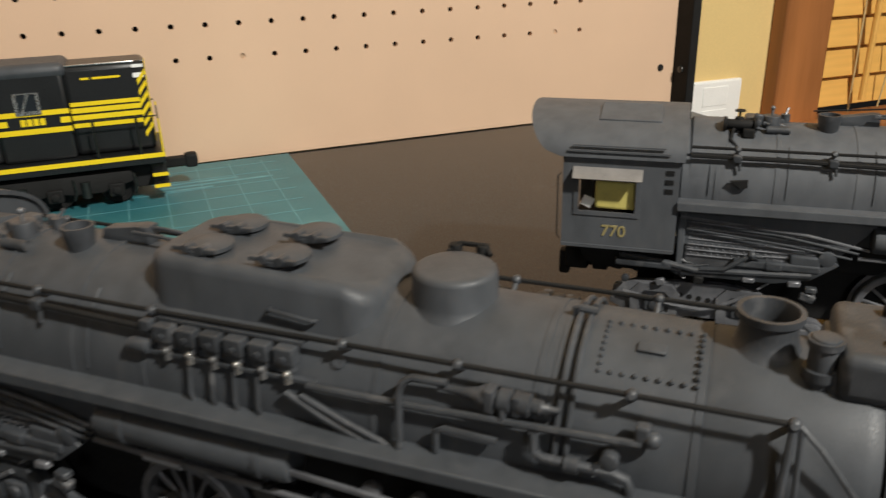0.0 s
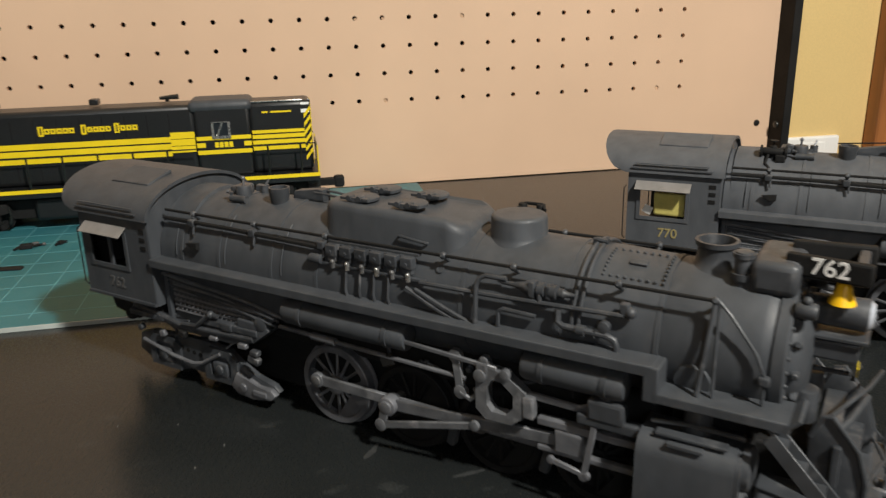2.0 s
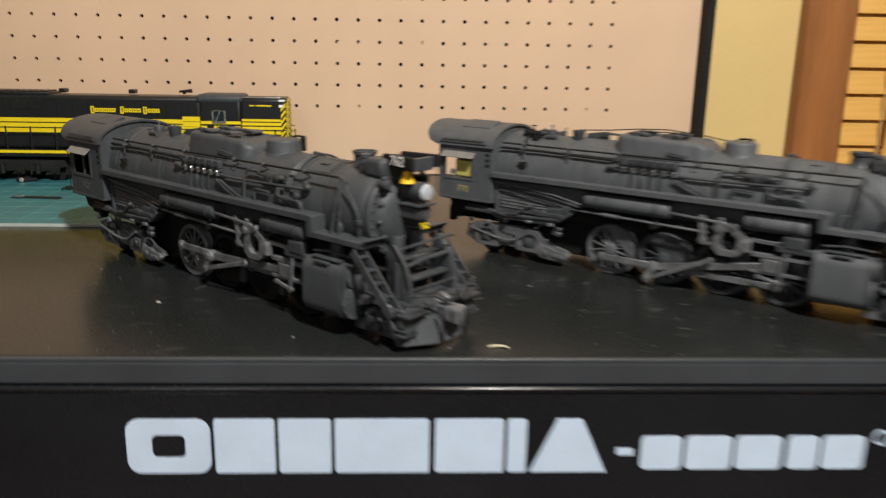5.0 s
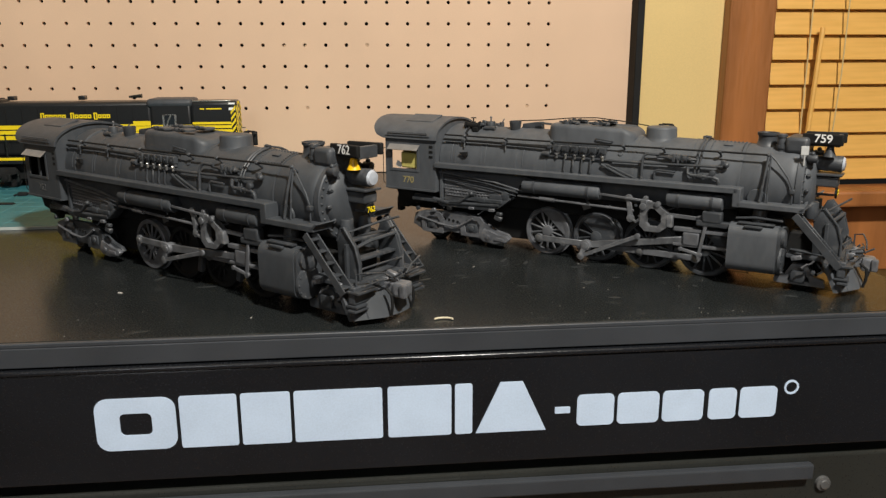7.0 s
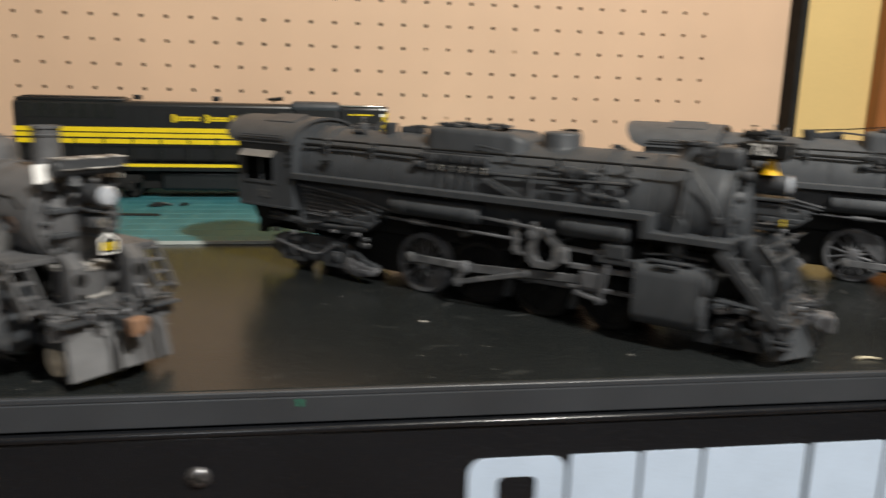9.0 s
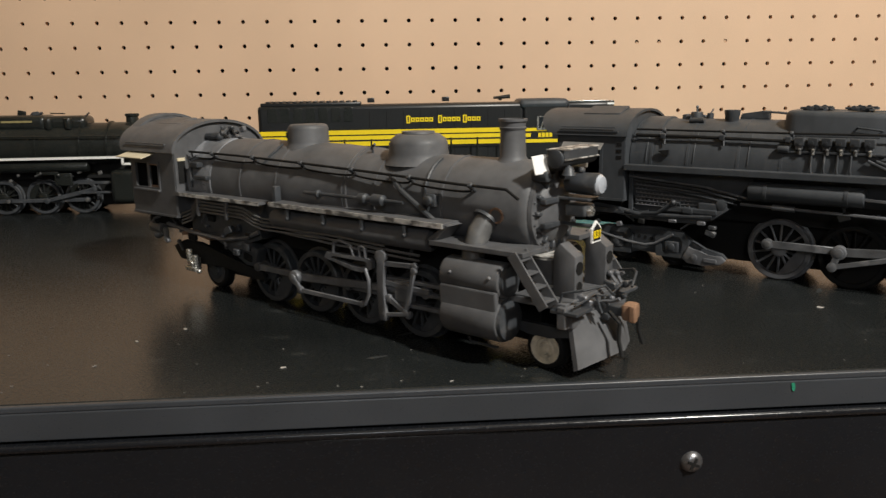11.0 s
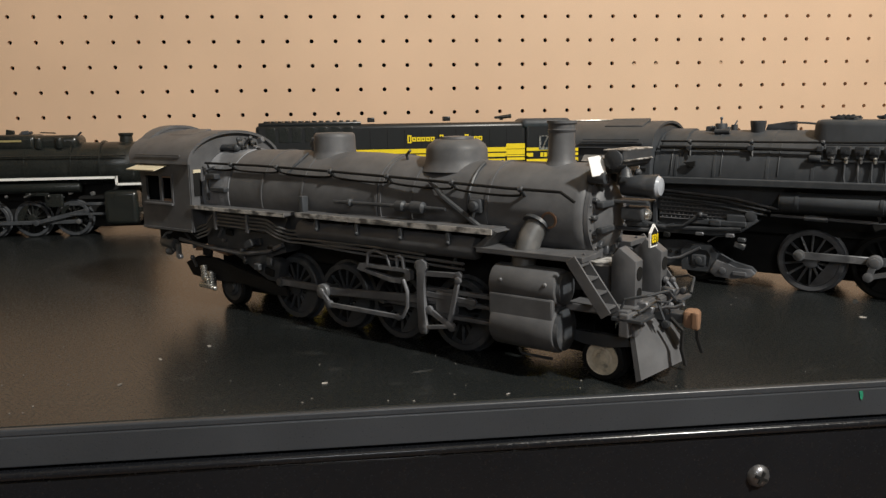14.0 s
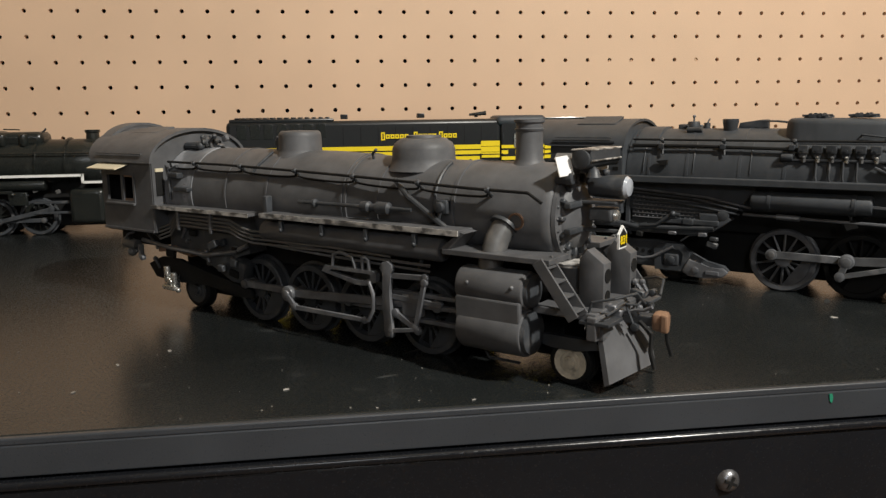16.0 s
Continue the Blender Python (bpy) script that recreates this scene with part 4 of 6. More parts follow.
        part("side_rod", bar((pins[0][0], pins[0][1]), (pins[1][0], pins[1][1]), 4.4, s * 24.2, 1.8), LINKGREY, e)
        part("side_rod", bar((pins[1][0], pins[1][1]), (pins[2][0], pins[2][1]), 4.4, s * 24.2, 1.8), R, e)
        part("side_rod", bar((pins[2][0], pins[2][1]), (pins[3][0], pins[3][1]), 4.4, s * 24.2, 1.8), R, e)
        part("main_rod", bar((pins[1][0], pins[1][1]), (142, 27), 4.8, s * 26.8, 2.0), LINKGREY, e)
        mc = part("main_crank", Shape().cyl((pins[1][0], s * 25, pins[1][1]), (pins[1][0], s * 30.2, pins[1][1]), 4.0, n=16, soft=0.6), R, e)
        part("eccentric_crank", bar((pins[1][0], pins[1][1]), (pins[1][0] - 2.5, pins[1][1] - 8), 3.6, s * 30.2, 1.6), LINKGREY, mc)
        part("eccentric_rod", bar((pins[1][0] - 2.5, pins[1][1] - 8), (104, 25), 2.8, s * 30.4, 1.4), LINKGREY, e)
        lk = part("valve_link", Shape().plate([(105, 33), (105, 44), (109, 49.6), (116, 49), (124.4, 43), (124.4, 34), (119, 29.6), (109, 29.4)], [(109.4, 35.4), (109.4, 42), (111.6, 45.6), (115, 45.4), (119.8, 41.4), (119.8, 36.6), (117, 33), (111.4, 33)], s * 26.4, s * 31.0), LINKGREY, e)
        part("link_bracket", Shape().box((107.5, s * 29, 48.6), (5, 5, 6), 1.0).cyl((107, s * 28, 46.4), (107, s * 32.4, 46.4), 2.5, n=12, soft=0.5).cyl((116.6, s * 28, 48.6), (116.6, s * 32.0, 48.6), 2.1, n=12, soft=0.5).box((125.4, s * 29.2, 38), (4.4, 4.4, 8.6), 0.8).cyl((108, s * 27.6, 52), (108, s * 31, 52), 1.7, n=10, soft=0.4), LINKGREY, lk)
        part("radius_rod", bar((122, 42), (152, 41), 2.6, s * 28, 1.4), R, e)
        part("lifting_arm", bar((96, 51), (98, 37), 3.6, s * 29, 2.0), LINKGREY, e)
        part("arm_hook", Shape().tube([(98, s * 29.4, 37), (102, s * 29.4, 35), (105, s * 29.4, 37.5), (104, s * 29.4, 40)], 1.1, 7), LINKGREY, e)
        part("reverse_rod", bar((70, 52.5), (113, 50), 1.6, s * 30.4, 1.2, False), R, e)
        xh = part("crosshead", Shape().box((140, s * 27, 27), (11, 4.6, 9), 1.0), R, e)
        part("guide_bar", Shape().span(128, 166, s * 25, s * 29, 31.6, 34.4, 0.5), R, e)
        part("guide_bar", Shape().span(128, 166, s * 25.4, s * 28.6, 21.4, 23.4, 0.5), R, e)
        part("combination_lever", bar((150, 42), (146, 17), 2.2, s * 30, 1.4), R, e)
        part("union_link", bar((134, 20), (147, 17.5), 2.0, s * 30, 1.4), R, e)
        part("air_pump", Shape().box((153, s * 28.5, 43.5), (13, 6, 8), 1.4).cyl((153, s * 28, 47), (153, s * 28, 51), 2.6, n=12, soft=0.5).span(143, 166, s * 26.5, s * 31, 37, 41, 0.8), L, e)
        for x in (90, 129):
            part("brake_shoe", Shape().box((x, s * 21, 14), (4, 4, 12), 1, (0, 12, 0)), L, e)
        cy = part("cylinder", face_plate(rounded(*sorted((s * 15, s * 36.5)), 11, 42, 6.5), 165, 194.6), B, e)
        part("cylinder_rim", face_plate(rounded(*sorted((s * 16, s * 35.9)), 11.6, 41.4, 6.0), 194.6, 196.4), L, cy)
        part("name_recess", Shape().box((180, s * 35.4, 41.2), (11, 2.4, 1.4), 0.3), L, cy)
        part("cylinder_head", Shape().lathe([(0, 9.8), (1.6, 9.6), (2.2, 8), (2.6, 0.3)], (196, s * 27, 20.5), (1, 0, 0), 22), L, cy)
        part("valve_head", Shape().lathe([(0, 7.2), (2.4, 7.0), (3.4, 5.2), (3.6, 0.3)], (196, s * 27, 35), (1, 0, 0), 20), L, cy)
        for k in range(12):
            a = k * math.tau / 12
            part("head_bolt", Shape().ball((198, s * 27 + 8.6 * math.cos(a), 20.5 + 8.6 * math.sin(a)), 0.7, 4), L, cy)
        part("cylinder_strip", Shape().span(170, 192, s * 30, s * 34, 42.2, 43.4, 0.4).tube([(168, s * 30, 45), (180, s * 30, 46.4), (196, s * 29, 45.4)], 0.8), L, cy)
        part("steam_pipe", Shape().tube([(182, s * 22, 55), (181, s * 24, 48), (181, s * 25, 41)], 4.4, 12), L, e)
        # lead truck
        lt = part("lead_truck_frame", Shape().plate([(193, 4.6), (193, 8.6), (199, 11), (203, 18), (212, 18), (216, 11), (222, 9), (223, 4.6)], [(201, 7), (201.6, 9), (203, 11), (205, 14.4), (210.4, 14.4), (212, 11), (213.4, 9), (214, 7)], s * 19.5, s * 23.4), GREYDUST if curtain else L, e)
        part("axle_box", Shape().box((207, s * 23.6, 10), (9, 2.6, 8), 1), L, lt)
        small_wheel(e, 207, s * 15, 9.0, s, L)
        rails_ladder(e, (203, 51), (231, 21), s * 31 - 3.5, 7, 5, L)
        sh = part("front_shield", Shape().prism([(213, 25), (212, 46), (215, 53), (218, 54), (226, 44), (229, 34), (229, 25)], s * 16.4, s * 18.6, 0.5), L, e)
        part("shield_flange", Shape().tube([(212.4, s * 18.6, 46), (215.4, s * 18.9, 53), (218, s * 18.9, 54), (226, s * 18.9, 44), (229, s * 18.9, 34), (229, s * 18.9, 25)], 0.8, 7), L, sh)
        part("shield_rib", Shape().span(219, 221.4, s * 18.4, s * 20.6, 25, 45, 0.5), L, sh)
        part("footboard", Shape().span(226, 238, s * 14, s * 30, 20.5, 22, 0.3).span(230, 236, s * 20, s * 31, 10, 11.4, 0.3), L, e)
        part("air_hose", Shape().tube([(240, s * 9, 20), (244, s * 9.5, 17), (244.5, s * 9.5, 10), (243, s * 9, 5)], 0.9), BLACK_AND_SHADE, e)
        part("deck_rail", Shape().tube([(233, s * 26, 22), (233, s * 26, 31), (238, s * 24, 32), (241, s * 12, 30), (242, s * 6, 26)], 0.55), L, e)
    for s in (-1, 1):
        y0, y1 = sorted((s * 25.5, s * 29))
        clutter(e, 14, 11 + s, (-84, -4), (y0, y1), (25, 36), (L, GREYDUST, BLACK_AND_SHADE), ("pipe", "bracket", "bolt"))
        clutter(e, 12, 21 + s, (60, 160), (y0, y1), (40, 50), (L, GREYDUST, BLACK_AND_SHADE))
        clutter(e, 7, 51 + s, (200, 226), (y0 - 4, y1), (14, 24), (L, GREYDUST), ("pipe", "bracket", "bolt"))
    clutter(e, 9, 31, (232, 241), (-20, 20), (21, 28), (L, GREYDUST), ("pipe", "bracket", "bolt"))
    clutter(e, 12 if curtain else 5, 141, (-38, -22), (-11, 9), (91, 95), (L, BLACK_AND_SHADE), ("pipe", "bracket", "bolt"))
    part("front_deck", Shape().span(199, 230, -27, 27, 22, 25, 0.8), L, e)
    for x, z in ((217, 45.5), (223, 35.5)):
        part("front_step", Shape().box((x, 0, z), (6.4, 32.6, 1.5), 0.4), L, e)
    part("step_rail", Shape().tube([(214, -18, 49), (226, 4, 55), (229, 16, 56)], 0.7).tube([(228, -18, 31), (233, 0, 33), (229, 18, 31)], 0.6), L, e)
    part("saddle", Shape().prism([(170, 36), (172, 46), (194, 46), (197, 36)], -16, 16), BLACK_AND_SHADE, e)
    part("pump_pipe", Shape().cyl((209, -7, 45), (209, -7, 56), 4, n=14, soft=0.6).cyl((209, 8, 45), (209, 8, 56), 4, n=14, soft=0.6).tube([(214, -14, 38), (222, 0, 44), (226, 16, 46)], 1.2), L, e)
    part("buffer_beam", Shape().span(229, 234, -29, 29, 14, 24, 0.8), L, e)
    pi = Shape()
    top_edge = [(223, -29.5), (231.5, -14), (232.5, 0), (231.5, 14), (223, 29.5)]
    low_edge = [(231, -28.5), (241.5, -12), (243, 0), (241.5, 12), (231, 28.5)]
    outer = [(x, y, 23.5 - 0.04 * abs(y)) for x, y in top_edge] + [(x, y, 4.2) for x, y in low_edge]
    n = len(outer)
    pi.raw(outer + [(x - 2.2, y, z - 0.6) for x, y, z in outer],
           [(k, k + 1, k + 6, k + 5) for k in range(4)] + [(n + k, n + k + 5, n + k + 6, n + k + 1) for k in range(4)]
           + [(k, n + k, n + k + 1, k + 1) for k in range(4)] + [(k + 5, k + 6, n + k + 6, n + k + 5) for k in range(4)] + [(0, 5, n + 5, n), (4, n + 4, n + 9, 9)])
    pil = part("pilot", pi, B, e)
    for y in (-20, -9, 9, 20):
        part("pilot_rib", Shape().tube([(231.8 - abs(y) * 0.22, y, 22.6), (242.4 - abs(y) * 0.32, y, 4.8)], 0.7), B, pil)
    for y in (-25, 25):
        part("pilot_step", Shape().box((232, y, 13), (8, 9, 1.4), 0.3), L, pil)
    cp = part("coupler", Shape().span(230, 241, -4, 4, 16, 22, 0.8).box((244, 0, 18.5), (9, 10, 9), 2, (0, 0, 12)).box((248, -4, 18.5), (4, 4, 8), 1), GREYDUST, e, "grey knuckle coupler")
    part("cut_lever", Shape().tube([(238, -27, 25), (240, -14, 26), (240, 0, 24), (240, 14, 26), (238, 27, 25)], 0.5).tube([(240, 0, 24), (244, 0, 21)], 0.5), L, e)
    return e


berkshire("steam_locomotive", heading(-42, 0.5734, -0.0169), "weathered dark grey model steam locomotive with yellow bell", "762", "762", False, BELL, False, GREYDUST, 2.55, ROD)
berkshire("steam_locomotive", heading(-38, 0.3875, 0.1616), "weathered dark grey model steam locomotive, curtain in cab window", "759", "770", True, ENGINE_LOW, True, GREYDUST, -2.3, DIMGOLD)


def mikado(m):
    """A lighter 2-8-2 engine with a tall stack, two round domes and an arched cab roof."""
    e = thing("steam_locomotive", m, "brown-black model steam locomotive with one pale pilot wheel", "model locomotive", "steam engines on the bench")
    B, L, R = BROWNBLACK, ENGINE_LOW, GREYDUST
    zc = 63.5
    # The second block is an added black filler, shade between boiler and wheels.
    part("frame", Shape().span(-40, 196, -10, 10, 7, 34, 1).span(-30, 190, -13, 13, 30, 52, 1), BLACK_AND_SHADE, e)
    bo = part("boiler", Shape().lathe([(-38, 21), (-37, 23.4), (40, 23.3), (72, 22.9), (108, 21.0), (150, 20.2), (152, 20.2)], (0, 0, zc), (1, 0, 0), 48), B, e)
    for x, r in ((-20, 23.8), (12, 23.8), (42, 23.7), (90, 22.5), (92.4, 22.4), (110, 21.4), (150, 20.8)):
        part("boiler_band", Shape().lathe([(x - 0.8, r - 0.8), (x - 0.7, r - 0.1), (x + 0.7, r - 0.1), (x + 0.8, r - 0.8)], (0, 0, zc), (1, 0, 0), 44), B, bo)
    part("wrapper_sheet", Shape().lathe([(-36.6, 23.2), (-36.5, 23.7), (-14.2, 23.75), (-14, 23.3)], (0, 0, zc), (1, 0, 0), 48, False), HAZE, bo, "pale dust streaks on the rear sheet")
    part("firebox", Shape().prism([(-37, 40), (22, 40), (30, 52), (30, zc), (-37, zc)], -22.2, 22.2), B, e)
    sm = part("smokebox", Shape().lathe([(152, 20.3), (190, 20.3), (193, 19.4), (194, 18)], (0, 0, zc), (1, 0, 0), 44), B, e)
    part("smokebox_front", Shape().lathe([(194, 18.6), (195.6, 18.2), (196, 14), (197.4, 13), (199.5, 8), (200.2, 0.3)], (0, 0, zc), (1, 0, 0), 36), B, sm)
    for k in range(14):
        a = k * math.tau / 14
        part("door_dog", Shape().box((196.6, 14.6 * math.cos(a), zc + 14.6 * math.sin(a)), (2.4, 3.4, 1.8), 0.4, (math.degrees(a), 0, 0), 1), L, sm)
    part("door_hinge", Shape().box((199, -8, zc + 5), (3, 14, 2.4), 0.6).box((199, -8, zc - 5), (3, 14, 2.4), 0.6), L, sm)
    for k in range(22):
        a = k * math.tau / 22
        part("rivet", Shape().ball((195.6, 16.6 * math.cos(a), zc + 16.6 * math.sin(a)), 0.8, 4), L, sm)
    part("builder_plate", Shape().lathe([(0, 3.4), (0.9, 3.4), (0.9, 2.8), (0.5, 2.7), (0.5, 0.3)], (180, -20.1, zc - 1.4), (0, -1, -0.1), 20), COPPER, sm, "dull copper builder plate ring")
    part("plate_face", Shape().cyl((180, -20.2, zc - 1.4), (180, -20.8, zc - 1.46), 2.5, n=18), B, sm)
    # cab
    holes = [(-79, -66, 58, 73), (-64, -54, 58, 73)]
    for s in (1, -1):
        w = cab_side(e, s * 30, -84, -38, 42, 80, holes, B)
        part("window_frame", Shape().plate([(-80, 57), (-53, 57), (-53, 74), (-80, 74)], [(-78.5, 58.5), (-54.5, 58.5), (-54.5, 72.5), (-78.5, 72.5)], s * 30.6, s * 31.2), B, w)
        part("window_sash", Shape().plate([(-66, 58), (-55, 58), (-55, 73), (-66, 73)], [(-64.6, 59.6), (-56.4, 59.6), (-56.4, 71.4), (-64.6, 71.4)], s * 29, s * 29.8), COPPER, w)
        part("window_post", Shape().span(-66.4, -64.2, s * 29.4, s * 30.6, 58, 73), B, w)
        part("arm_rest", Shape().span(-80, -53, s * 30.8, s * 32.4, 56, 57.4, 0.3), B, w)
        part("awning", Shape().box((-71, s * 35.0, 77.4), (27, 9, 0.6), 0, (-s * 16, 0, 0)), CREAM, w, "cream sun awning")
        part("sill_strip", Shape().span(-84, -38, s * 30.7, s * 31.4, 42, 43.2), B, w)
    part("cab_front", arch_wall(-38.8, -37.0, 30.4, 79.5, 17, 42), B, e)
    # Black plate in place of the shaded opening in the cab front.
    part("opening_shade_plate", Shape().span(-37.0, -36.4, -28.6, -24, 62, 76, 0.2), BLACK_AND_SHADE, e)
    part("pane_edge", Shape().span(-36.9, -36.2, -28.8, -24, 74.8, 76.6), CREAM, e)
    # Added black sheets that make the cab inside look shaded.
    part("cab_shade_sheet", Shape().span(-82, -40, 27.6, 28.2, 44, 80), BLACK_AND_SHADE, e)
    part("cab_shade_sheet", Shape().span(-82.6, -82, -28.4, 27.4, 44, 80), BLACK_AND_SHADE, e)
    part("cab_floor", Shape().span(-84, -39, -29, 29, 41, 43), BLACK_AND_SHADE, e)
    part("backhead", Shape().span(-50, -39, -15, 15, 43, 78, 4), BLACK_AND_SHADE, e)
    rf = part("cab_roof", roof_shell(-35, -90, 8, 33, 79.5, 18, 0.8), B, e)
    part("roof_arch", roof_shell(-86, -91, 6, 27, 82, 18.6, 0.8), B, rf)
    part("roof_end", arch_wall(-88, -86.5, 26, 82, 17.4, 78), B, rf)
    # Seat-like black block, added so the windows stay dark.
    part("dark_cab_block", Shape().span(-80, -56, 10, 27, 43, 72, 1.5), BLACK_AND_SHADE, e)
    part("roof_hatch", Shape().box((-62, -10, 96.0), (22, 13, 1.8), 0.5, (14, 0, 0)), B, rf)
    part("rain_strip", Shape().span(-84, -42, -33.2, -32.4, 84, 84.7), B, rf)
    part("cab_underframe", Shape().span(-80, -44, -24, 24, 33, 41, 1.5), BLACK_AND_SHADE, e)
    part("injector", Shape().cyl((-72, -27, 34), (-60, -27, 33), 3, n=12, soft=0.6).ball((-66, -27, 29), 2.8, 7).cyl((-56, -28, 26), (-56, -28, 34), 1.6, n=8), ROD, e, "bright injector fittings")
    # domes and stack
    part("steam_turret", Shape().cyl((-30, -5, 84), (-30, -5, 90), 3, n=12, soft=0.4).cyl((-30, 4, 84), (-30, 4, 93), 1.2, n=8).tube([(-36, -8, 88), (-24, -8, 88)], 1.8, 8).ball((-24, -8, 88), 2.4, 7).tube([(-20, -4, 86), (-20, -4, 91)], 0.7), L, e)
    sd = part("sand_dome", Shape().lathe([(83, 12.8), (85.5, 11.2), (87, 10.8), (93.6, 10.6), (95.2, 10.2), (96, 9.2), (96.3, 0.3)], (44, 0, 0), (0, 0, 1), 36), B, e)
    part("dome_valve", Shape().cyl((31, -2, 84), (31, -2, 93.5), 1.5, n=10, soft=0.4).box((31, -2, 90), (3, 3.4, 3), 0.5), L, sd)
    part("dome_pipe", Shape().tube([(36, -11, 86), (32, -17, 80), (30, -20, 76)], 0.8), L, sd)
    dm = part("steam_dome", Shape().lathe([(79, 16.8), (82, 14.8), (84.5, 14.2), (88.5, 14.0), (90.8, 13.0), (92.2, 11), (92.6, 10.6), (93.0, 10), (93.3, 0.3)], (121, 0, 0), (0, 0, 1), 40), B, e)
    part("dome_lid", Shape().lathe([(93.2, 8), (94.2, 7.7), (94.6, 0.3)], (121, 0, 0), (0, 0, 1), 28), B, dm)
    st = part("smokestack", Shape().lathe([(80, 9.6), (82.4, 7.2), (85, 5.7), (96.0, 5.4), (96.4, 5.8), (97.2, 5.9), (97.5, 5.5), (99.4, 5.6), (99.7, 6.2), (100.8, 6.2), (100.8, 5.0), (92, 4.6), (86, 4.4)], (174.5, 0, 0), (0, 0, 1), 30, False), B, e)
    part("whistle", Shape().tube([(98, -6, 80), (98, -8, 86), (101, -9, 88)], 0.7), L, e)
    # front: heater, flag, headlight, plate
    part("feedwater_heater", Shape().cyl((204, -15, 86.2), (204, 15, 86.2), 3.8, n=20, soft=0.8).span(200, 208, -14, 14, 85.5, 89.6, 0.5).span(190, 200, -6, 6, 80, 86, 1), L, e)
    part("heater_seam", Shape().span(199.8, 208.2, -14.4, 14.4, 89.3, 89.9, 0.2).tube([(208, -14, 85.6), (208, 14, 85.6)], 0.4), WORN, e, "rubbed bright seam")
    part("flag", Shape().box((198.0, -15.6, 83.6), (6.0, 0.7, 7.8), 0.2, (-18, -8, 48)), WHITE, e, "white paper class flag")
    part("flag", Shape().box((201, 14, 84), (0.8, 5.6, 7.8), 0.2, (-6, 0, -10)), WHITE, e)
    part("marker_lamp", Shape().cyl((194, -14, 79), (201, -14, 79), 2.4, n=12, soft=0.4).ball((197, -14, 82), 1.6, 6).cyl((194, 13, 79), (201, 13, 79), 2.4, n=12, soft=0.4), L, e)
    part("bell", Shape().lathe([(79.2, 3.0), (80.2, 2.4), (82, 1.9), (83.2, 0.4)], (206, -7, 0), (0, 0, 1), 18), L, e, "dull dark bell")
    hl = part("headlight", Shape().cyl((202, 0, 75.2), (216.4, 0, 75.2), 4.1, 4.7, 22, 0.4).ball((208, 0, 80.4), 1.6, 6), L, e)
    part("lens", Shape().lathe([(216.5, 4.2), (217.6, 3.4), (218.1, 0.3)], (0, 0, 75.2), (1, 0, 0), 20), LENS, hl, "clear headlight lens")
    part("headlight_bracket", Shape().span(198, 214, -5, 5, 68.6, 69.8, 0.4).span(203, 212, -4.6, 4.6, 62, 67, 0.8), L, e)
    part("lamp_lens", Shape().lathe([(212.2, 2.4), (213.6, 1.8), (214, 0.2)], (0, 0, 64), (1, 0, 0), 14), SILVER, e)
    pt = part("keystone_shield", face_plate([(-3.6, 51.6), (3.6, 51.6), (3.9, 57.4), (0, 60.6), (-3.9, 57.4)], 214.6, 215.4), WHITE, e, "white-rimmed number shield")
    part("shield_face", face_plate([(-2.8, 52.4), (2.8, 52.4), (3.1, 57.0), (0, 59.4), (-3.1, 57.0)], 215.3, 215.7), BLACK_AND_SHADE, pt)
    words("shield_number", "831", 3.2, YELLOW, pt, pose(0.2159, 0, 0.0535, 90, 0, 90), "yellow shield number")
    part("shield_bracket", Shape().tube([(196, 0, 58), (214, 0, 58)], 0.8), L, e)
    for s in (-1, 1):
        y = s * 22.2
        handrail(e, y, [(-34, 80), (10, 79.6), (60, 78.2), (110, 76.4), (160, 74.2), (186, 73.6), (192, 70)], [(-12, 79.8), (24, 79.2), (62, 78.2), (98, 76.8), (134, 75.4), (168, 74.0)], L, -s)
        stops = [(-34, 80), (-12, 79.8), (24, 79.2), (62, 78.2), (98, 76.8), (134, 75.4), (168, 74.0)]
        for (xa, za), (xb, zb) in zip(stops, stops[1:]):
            part("sagging_conduit", Shape().tube([(xa + (xb - xa) * f, y - s * 1.4, za + (zb - za) * f - 0.5 - 3.0 * (4 * f * (1 - f)) ** 0.16) for f in [0, 0.03, 0.08, 0.15, 0.3, 0.5, 0.7, 0.85, 0.92, 0.97, 1]], 0.55, 6), BLACK_AND_SHADE, e)
        part("slanted_pipe", Shape().tube([(120, s * 19.5, 76), (130, s * 23.0, 69), (150, s * 23.6, 57)], 1.2, 8), L, e)
        part("injector_valve", Shape().lathe([(0, 0.9), (9, 0.9), (9.5, 1.9), (11, 1.9), (11.5, 0.9), (38, 0.9), (39, 2.4), (43, 2.6), (44, 1.6), (47, 1.6), (48, 2.8), (54, 2.6), (55, 1.0), (66, 0.7)], (66, s * 24.4, 64), (1, 0, 0), 12), L, e)
        part("check_valve", Shape().box((146, s * 21, 66), (6, 4, 6), 1).cyl((146, s * 20, 66), (146, s * 25, 66), 2.2, n=10, soft=0.4).tube([(146, s * 23, 64), (142, s * 23, 52)], 0.7), L, e)
        part("band_pipe", Shape().tube([boiler_pt(141, a * -s, 20.8, zc) for a in range(20, 130, 10)], 0.8), L, e)
        part("backhead_pipe", Shape().tube([(-30, s * 25, 60), (-30, s * 25, 76), (-24, s * 24, 78)], 0.9).box((-26, s * 24, 73), (8, 4, 3), 0.6).box((-20, s * 24.4, 66), (12, 4, 2.4), 0.6), L, e)
        part("running_board", Shape().span(-38, 38, s * 21, s * 31, 55.6, 57.2, 0.3), B, e)
        part("running_board", Shape().span(46, 160, s * 20, s * 31, 56.0, 58.2, 0.3), B, e)
